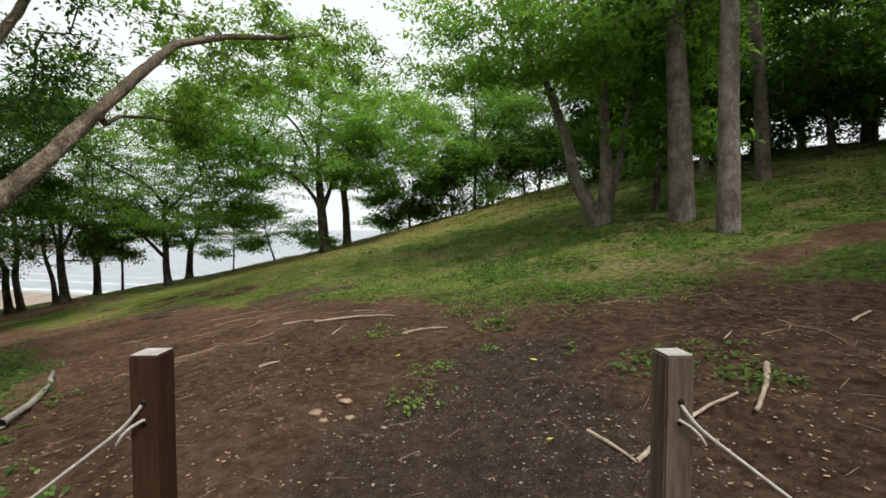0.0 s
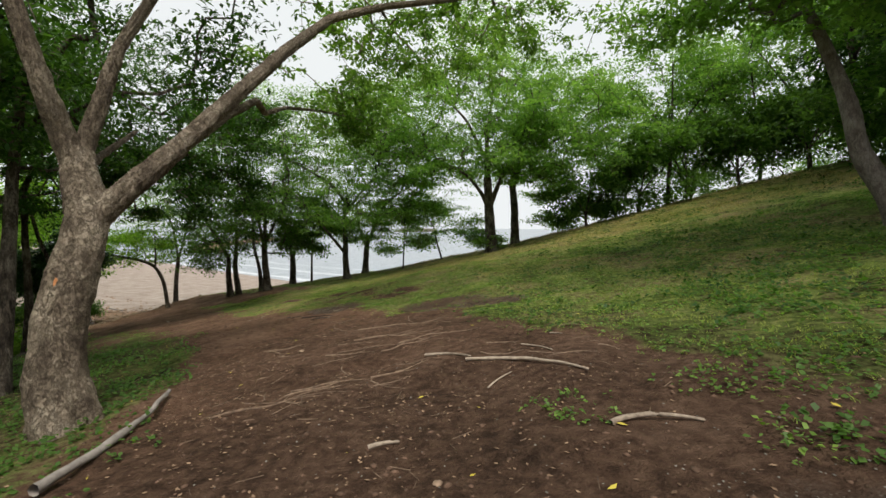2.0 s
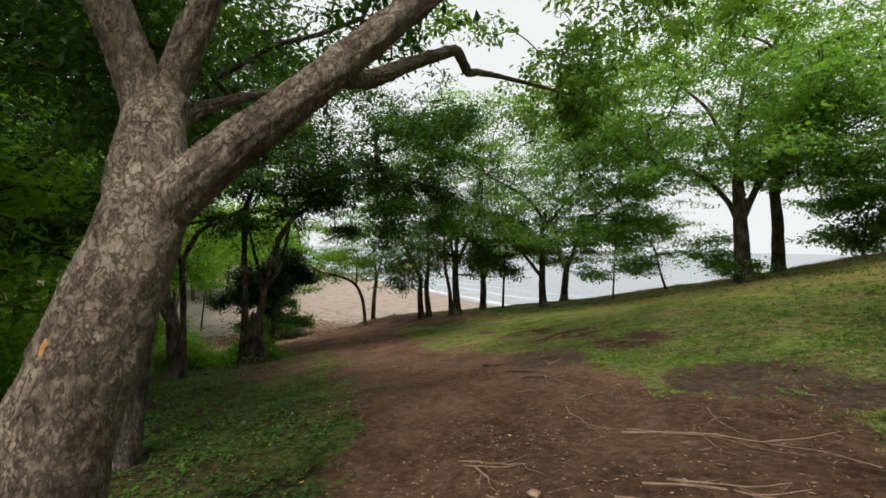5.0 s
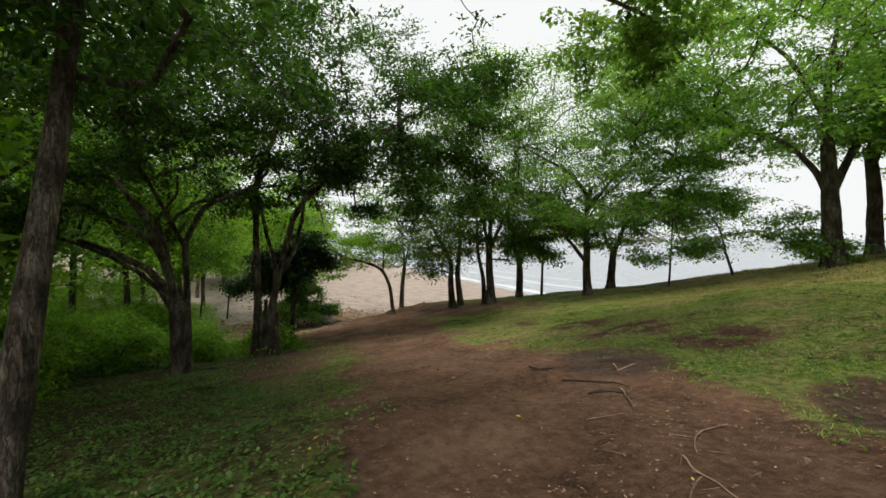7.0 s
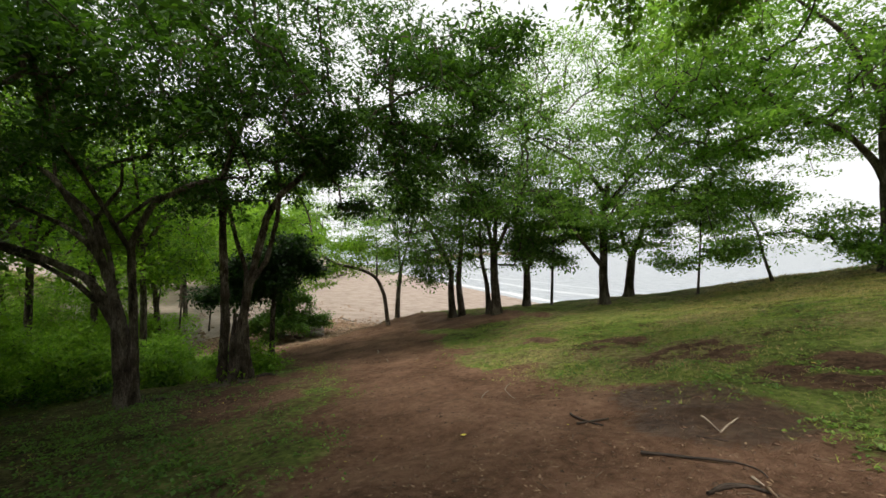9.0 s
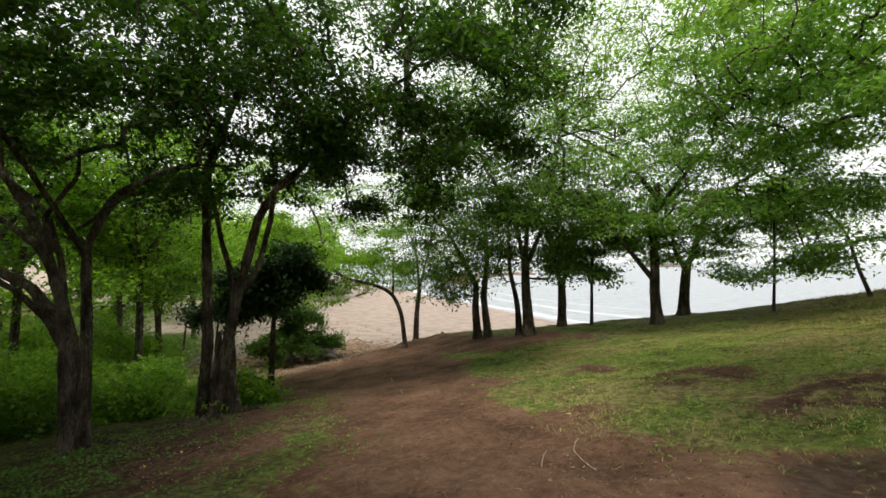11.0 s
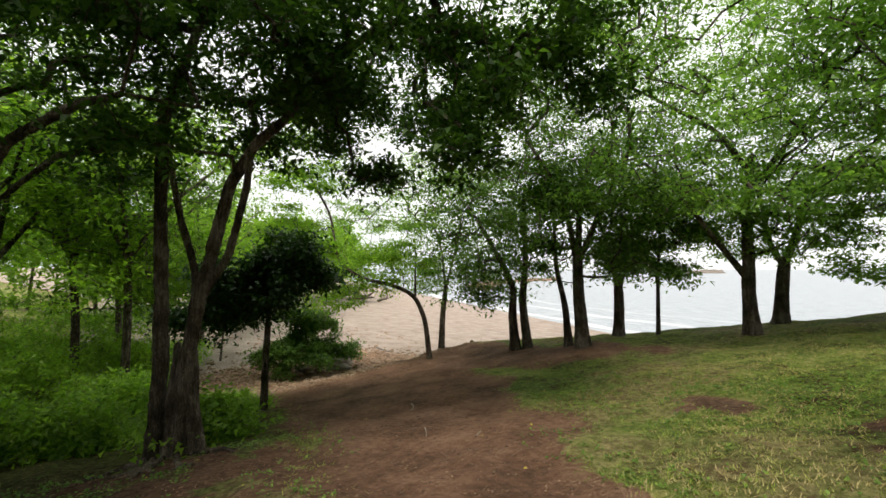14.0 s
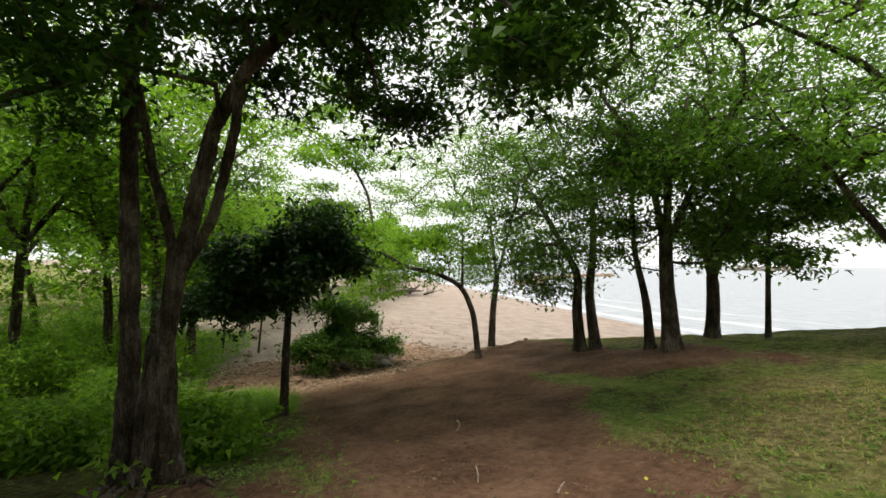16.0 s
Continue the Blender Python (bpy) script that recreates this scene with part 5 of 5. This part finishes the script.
def build_stones():
    rng = np.random.default_rng(33)
    for x, y, r in ((-0.97, 3.39, 0.05), (-0.89, 3.28, 0.035), (-0.77, 3.49, 0.045), (-0.69, 3.27, 0.035), (-0.85, 3.6, 0.03), (-4.8, 7.68, 0.05), (-0.41, 3.06, 0.025), (-1.4, 4.6, 0.03)):
        o = new("stone", bm_mesh("stone", chunk(rng, r, 2, 0.45, 0.3), STONE))
        o.location = (x, y, ground_z(x, y) + r * 0.15)
        tagged(o, "small flat brown stone sunk in the trail", "stone", "stones of the trail")
    rows = ((-31.4, 16.2, 0.22), (-31.6, 16.9, 0.16), (-32.0, 17.4, 0.2), (-32.3, 18.0, 0.2), (-32.5, 18.6, 0.25), (-32.5, 19.2, 0.3), (-32.7, 19.8, 0.32), (-32.4, 20.3, 0.34), (-32.2, 20.9, 0.24), (-33.6, 20.6, 0.75), (-33.0, 18.4, 0.4))
    for x, y, r in rows:
        o = new("boulder", bm_mesh("boulder", chunk(rng, r, 3, 0.6, 0.25), ROCK_GREY if r > 0.3 else STONE))
        o.location = (x + 0.8, y, ground_z(x + 0.8, y) + r * 0.2)
        tagged(o, "rounded brown-grey boulder at the foot of the beach shrub", "boulder", "boulders by the beach")
    # rubble strewn over the sand
    protos = []
    for k in range(5):
        bm = chunk(rng, 1.0, 1, 0.45, 0.3)
        protos.append((np.array([v.co[:] for v in bm.verts]), np.array([[v.index for v in f.verts] for f in bm.faces])))
        bm.free()
    for name, n, area, sizes, mat, label in (
            ("beach_rubble", 4800, (-46, -26.5, 11, 29), (0.05, 0.2), STONE, "orange-brown rubble strewn over the sand"),
            ("trail_pebbles", 5200, (-3.2, 4.5, 0.4, 7.0), (0.004, 0.014), ROCK_GREY, "grey gravel and grit pressed into the earth"),
            ("earth_clods", 6500, (-18, 6, 1.0, 16), (0.008, 0.035), CLOD, "dark crumbs of earth and bark on the trail")):
        x, y = rng.uniform(area[0], area[1], n * 2), rng.uniform(area[2], area[3], n * 2)
        turf, gravel, mud, sand, rub, humus_shade = masks(x, y)
        if name == "beach_rubble":
            keep = rng.random(n * 2) < np.clip(rub * 1.6 + 0.05, 0, 1) * sand
        elif name == "trail_pebbles":
            keep = rng.random(n * 2) < gravel + 0.12
        else:
            keep = rng.random(n * 2) < (1 - turf) * 0.6
        x, y = x[keep][:n], y[keep][:n]
        z = land(x, y)
        pieces = []
        for k, (PV, PF) in enumerate(protos):
            i = np.arange(k, len(x), 5)
            s = rng.uniform(*sizes, len(i)) * rng.uniform(0.5, 1, len(i))
            a = rng.uniform(0, 6.28, len(i))
            c, sn = np.cos(a)[:, None], np.sin(a)[:, None]
            V = np.stack([(PV[None, :, 0] * c - PV[None, :, 1] * sn) * s[:, None] + x[i][:, None], (PV[None, :, 0] * sn + PV[None, :, 1] * c) * s[:, None] + y[i][:, None], PV[None, :, 2] * s[:, None] + z[i][:, None]], -1)
            pieces.append((V.reshape(-1, 3), (PF[None] + (np.arange(len(i)) * len(PV))[:, None, None]).reshape(-1, 3)))
        V, F = join(pieces)
        tagged(new(name, mesh_np(name, V, F, mat)), label, "gravel", kind="stuff")


def build_driftwood():
    rng = np.random.default_rng(34)
    for k in range(14):
        cx, cy = -80 - rng.uniform(-6, 6) - (30 if k > 9 else 0), 44 + rng.uniform(-2.5, 2.5) + (14 if k > 9 else 0)
        a, L, r = rng.uniform(-0.6, 0.9), rng.uniform(3, 7), rng.uniform(0.12, 0.32)
        z = ground_z(cx, cy)
        pts = [(-L / 2, 0, r * 0.5), (-L / 6, rng.uniform(-0.4, 0.4), r + 0.3), (L / 4, rng.uniform(-0.4, 0.4), r + 0.5), (L / 2, 0, r + rng.uniform(0.2, 1.4))]
        pieces = [tube(pts, [r, r, r * 0.8, r * 0.3], 8, 0.2, k, 0, 0.4)[:2]]
        for j in range(4):
            q = np.array(pts[1 + j % 2], float)
            d = rng.normal(size=3) * np.array([1, 1, 0.5]) + np.array([0.5, 0, 0.7])
            pieces.append(tube([q, q + d * 0.6, q + d * 1.3 + rng.normal(size=3) * 0.3], [r * 0.4, r * 0.25, 0.03], 6, 0.1, j, 0, 0.3)[:2])
        V, F = join(pieces)
        o = new("driftwood_log", mesh_np("driftwood_log", V, F, DRIFT, True))
        o.matrix_world = pose(cx, cy, z, 0, 0, math.degrees(a))
        tagged(o, "grey bleached driftwood log with broken limbs on sand", "driftwood", "driftwood on the beach")
    for k in range(5):
        cx, cy = -39 + rng.uniform(-6, 5), 24 + rng.uniform(-3, 4)
        lying("driftwood_stick", (cx, cy, cx + rng.uniform(0.8, 1.8), cy + rng.uniform(-0.5, 0.5), 0.1), 0.05, 0.02, DRIFT, "short piece of driftwood lying on sand", "driftwood", "driftwood on the beach", rng, False)


def build_headlands():
    rng = np.random.default_rng(35)
    for name, line, w, h, n, mat, label in (
            ("rocky_spit", ((-112, 100), (-130, 116), (-148, 140), (-166, 176), (-166, 200)), 3.6, 1.7, 200, STONE, "low spit of brown rocks reaching into the sea"),
            ("far_island", ((-306, 630), (-298, 660), (-285, 690)), 16, 8, 30, ROCK_GREY, "low brown island far off in the sea")):
        pieces = []
        P = np.array(line, float)
        for i in range(n):
            s = rng.uniform(0, len(P) - 1.001)
            q = P[int(s)] + (P[int(s) + 1] - P[int(s)]) * (s - int(s)) + rng.normal(size=2) * w * 0.5
            bm = chunk(rng, w * rng.uniform(0.25, 0.8), 2, h / w * rng.uniform(0.5, 1.0), 0.35)
            V = np.array([v.co[:] for v in bm.verts]) + np.array([q[0], q[1], SEA])
            pieces.append((V, np.array([[v.index for v in f.verts] for f in bm.faces])))
            bm.free()
        V, F = join(pieces)
        tagged(new(name, mesh_np(name, V, F, mat)), label, "rocks", kind="stuff")


def scatter(rng, n, box, weight):
    x, y = rng.uniform(box[0], box[1], n), rng.uniform(box[2], box[3], n)
    k = rng.random(n) < weight(x, y)
    x, y = x[k], y[k]
    return x, y, land(x, y)


def clumpy(x, y, s=1.6, seed=7):
    return smooth(0.36, 0.62, 0.6 * vnoise(x * s, y * s, seed) + 0.4 * vnoise(x * s * 3.1, y * s * 3.1, seed + 1))


HERBS = ((2.1, 3.35, 0.45), (1.74, 3.62, 0.2), (-0.07, 4.05, 0.28), (-0.89, 5.65, 0.3), (0.47, 4.53, 0.14), (1.09, 4.13, 0.18), (-0.57, 5.39, 0.18), (1.52, 3.44, 0.18), (0.3, 6.2, 0.4), (-0.2, 3.4, 0.3), (0.6, 5.3, 0.3))


def herb_patch(x, y):
    m = 0 * x
    for hx, hy, r in HERBS:
        m = np.maximum(m, smooth(r * 1.4, r * 0.4, np.hypot(x - hx, y - hy)))
    return m


def herbs(name, rng, x, y, z, per, leaf, rise, mat, label, aspect=0.75):
    n = len(x) * per
    c = np.repeat(np.stack([x, y, z], -1), per, 0)
    a = rng.uniform(0, 2 * np.pi, n)
    h = rng.uniform(0.15, 1, n) * rise
    c = c + np.stack([np.cos(a) * h * 0.6, np.sin(a) * h * 0.6, h], -1)
    tilt = rng.normal(0.05, 0.35, n)
    d = np.stack([np.cos(a) * np.cos(tilt), np.sin(a) * np.cos(tilt), np.sin(tilt)], -1)
    w = np.stack([-np.sin(a), np.cos(a), rng.normal(0, 0.3, n)], -1)
    L = (leaf * rng.uniform(0.5, 1.4, n))[:, None]
    V = np.stack([c, c + d * L * 0.5 + w * L * aspect * 0.5 + np.array([0, 0, 0.1]) * L, c + d * L, c + d * L * 0.5 - w * L * aspect * 0.5 + np.array([0, 0, 0.1]) * L], 1)
    me = mesh_np(name, V.reshape(-1, 3), np.arange(4 * n).reshape(n, 4), mat)
    tagged(new(name, me), label, "ground plants", kind="stuff")


def blades(name, rng, x, y, z, per, height, mat, label):
    n = len(x) * per
    c = np.repeat(np.stack([x, y, z - 0.005], -1), per, 0) + rng.normal(size=(n, 3)) * np.array([0.03, 0.03, 0])
    a = rng.uniform(0, 2 * np.pi, n)
    lean = rng.uniform(0.3, 2.2, n)
    h = (height * rng.uniform(0.4, 1.3, n))[:, None]
    w = np.stack([-np.sin(a), np.cos(a), 0 * a], -1) * 0.0026 * (1 + h * 8)
    out = np.stack([np.cos(a), np.sin(a), 0 * a], -1) * lean[:, None] * h
    up = np.array([0, 0, 1.0]) * h
    V = np.stack([c - w * 1.3, c + w * 1.3, c + out + up * 0.9], 1)
    me = mesh_np(name, V.reshape(-1, 3), np.arange(3 * n).reshape(n, 3), mat)
    tagged(new(name, me), label, "grass", kind="stuff")


def build_ground_cover():
    rng = np.random.default_rng(36)
    turf = lambda x, y: masks(x, y)[0]
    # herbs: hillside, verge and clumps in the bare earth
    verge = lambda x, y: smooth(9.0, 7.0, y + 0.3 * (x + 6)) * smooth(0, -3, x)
    near = lambda x, y: turf(x, y) * (0.06 + 0.94 * clumpy(x, y) ** 1.5) * (1 - 0.93 * verge(x, y)) + 0.9 * herb_patch(x, y)
    x, y, z = scatter(rng, 76000, (-20, 10, 1.5, 20), near)
    # herbs upslope take a darker green, standing in for hill-tree shade
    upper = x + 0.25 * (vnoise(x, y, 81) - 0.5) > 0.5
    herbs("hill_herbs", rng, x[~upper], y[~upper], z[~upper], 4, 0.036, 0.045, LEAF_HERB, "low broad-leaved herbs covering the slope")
    herbs("shaded_hill_herbs", rng, x[upper], y[upper], z[upper], 4, 0.045, 0.06, LEAF_MID, "herbs under the hill trees, shade put into a darker leaf green")
    # verge herbs get a darker leaf than the slope, for the canopy's shade
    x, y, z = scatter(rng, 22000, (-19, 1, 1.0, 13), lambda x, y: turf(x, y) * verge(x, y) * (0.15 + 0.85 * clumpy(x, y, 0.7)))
    herbs("verge_herbs", rng, x, y, z, 5, 0.05, 0.07, LEAF_MID, "herbs on the verge below the trail, canopy shade put into their green")
    x, y, z = scatter(rng, 22000, (-12, 20, 8, 30), lambda x, y: turf(x, y) * clumpy(x, y, 0.9) * smooth(-8, 2, x))
    herbs("upper_slope_herbs", rng, x, y, z, 4, 0.07, 0.07, LEAF_BROAD, "knee-low herbs under the hill trees")
    x, y, z = scatter(rng, 24000, (-44, -15, 0, 16), lambda x, y: (0.08 + 0.92 * clumpy(x, y, 1.1) ** 1.6) * smooth(-17.5, -20, x) * smooth(1.2, -0.6, y - (9.6 - 0.27 * (x + 20))) * (1 - 0.93 * blob(x, y, -19.5, 8.6, 3.2)) * (1 - 0.8 * blob(x, y, -21.5, 10.8, 1.8)))
    # three leaf greens by place: canopy shade and light put into the colour
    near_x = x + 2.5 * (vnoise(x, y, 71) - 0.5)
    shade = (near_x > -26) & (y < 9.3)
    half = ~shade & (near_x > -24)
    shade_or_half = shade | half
    herbs("half_lit_undergrowth", rng, x[half], y[half], z[half], 8, 0.085, 0.42, LEAF_MID, "undergrowth beside the cluster of trunks, half shade put into its green")
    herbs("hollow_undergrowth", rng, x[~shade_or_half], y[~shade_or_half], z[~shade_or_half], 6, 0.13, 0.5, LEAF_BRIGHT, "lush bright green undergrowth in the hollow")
    herbs("shaded_undergrowth", rng, x[shade], y[shade], z[shade], 7, 0.09, 0.35, LEAF_BROAD, "undergrowth below the near trees, their shade put into a darker green")
    x, y, z = scatter(rng, 9000, (-30, -20, 9, 15), lambda x, y: np.maximum(blob(x, y, -24.6, 12.6, 2.0), blob(x, y, -27.5, 13.0, 1.8)))
    blades("hollow_grass", rng, x, y, z, 6, 0.32, LEAF_BRIGHT, "fresh bright green grass below the trail")
    # grass on the open slope
    x, y, z = scatter(rng, 56000, (-24, 4, 4, 26), lambda x, y: turf(x, y) * (0.3 + 0.7 * clumpy(x, y, 0.7, 21)) * np.where(y > 9.5 - 0.3 * (x + 6), 1.0, np.where(x > -1, 1.0, 0.03)))
    blades("slope_grass", rng, x, y, z, 7, 0.036, LEAF_GRASS, "short yellowish green grass on the open slope")
    x, y, z = scatter(rng, 30000, (-16, 4, 13, 26), lambda x, y: turf(x, y) * clumpy(x, y, 0.5, 51))
    blades("dry_slope_grass", rng, x, y, z, 5, 0.04, LEAF_DRY, "dry straw-coloured grass in patches on the slope")
    x, y, z = scatter(rng, 16000, (-12, 8, 22, 31), lambda x, y: turf(x, y))
    blades("crest_grass", rng, x, y, z, 4, 0.09, LEAF_DRY, "longer dry grass along the crest")
    # fallen leaves
    x, y, z = scatter(rng, 60000, (-26, 6, 0.8, 20), lambda x, y: 0.16 + 0.75 * clumpy(x, y, 0.8, 31) ** 1.5 * (1 - turf(x, y)) + 0.8 * np.maximum.reduce([blob(x, y, -11, 16.9, 1.3), blob(x, y, -8.9, 15.8, 1.3), blob(x, y, -13.4, 17.7, 1.0), blob(x, y, -7.0, 14.9, 1.0), 0.5 * blob(x, y, -8.5, 6.5, 4.0)]) + 0.35 * blob(x, y, -17.5, 11.5, 3.0))
    n = len(x)
    V, F = leaves(rng, np.stack([x, y, z + 0.006], -1), 0.0, 0.0, 1, 0.038, 0.5)
    q = V.reshape(n, 4, 3)
    q[..., 2] = (q[..., 2] - z[:, None]) * 0.22 + z[:, None] + 0.006
    tagged(new("leaf_litter", mesh_np("leaf_litter", V, F, LITTER)), "scattered dry brown fallen leaves and bark flakes", "fallen leaves", kind="stuff")
    x, y, z = scatter(rng, 420, (-20, 4, 1, 18), lambda x, y: 0.6 + 0 * x)
    n = len(x)
    V, F = leaves(rng, np.stack([x, y, z + 0.01], -1), 0.0, 0.0, 1, 0.07, 0.5)
    q = V.reshape(n, 4, 3)
    q[..., 2] = (q[..., 2] - z[:, None]) * 0.25 + z[:, None] + 0.01
    tagged(new("yellow_leaves", mesh_np("yellow_leaves", V, F, LITTER_YELLOW)), "scattered yellow fallen leaves", "fallen leaves", kind="stuff")
    # twigs
    x, y, z = scatter(rng, 5200, (-20, 6, 1, 17), lambda x, y: 0.15 + 0.6 * (1 - turf(x, y)) * clumpy(x, y, 0.6, 41))
    n = len(x)
    a = rng.uniform(0, np.pi, n)
    L = rng.uniform(0.04, 0.2, n)
    r = rng.uniform(0.0015, 0.005, n)
    d = np.stack([np.cos(a), np.sin(a)], -1)
    ends = []
    for s in (-1, 1):
        ex, ey = x + d[:, 0] * L * s * 0.5, y + d[:, 1] * L * s * 0.5
        c = np.stack([ex, ey, land(ex, ey) + r * 0.6], -1)
        side = np.stack([-d[:, 1], d[:, 0], 0 * a], -1)
        for k in range(4):
            ends.append(c + side * (math.cos(k * math.pi / 2) * r)[:, None] + np.array([0, 0, 1.0]) * (math.sin(k * math.pi / 2) * r)[:, None])
    V = np.stack(ends, 1)
    o = (np.arange(n) * 8)[:, None]
    F = np.concatenate([o + np.array([[k, (k + 1) % 4, 4 + (k + 1) % 4, 4 + k]]) for k in range(4)])
    tagged(new("fallen_twigs", mesh_np("fallen_twigs", V.reshape(-1, 3), F, ROOT)), "small broken twigs scattered on the ground", "twigs", kind="stuff")


build_fence()
build_roots()
build_sticks()
build_stones()
build_driftwood()
build_headlands()
build_ground_cover()
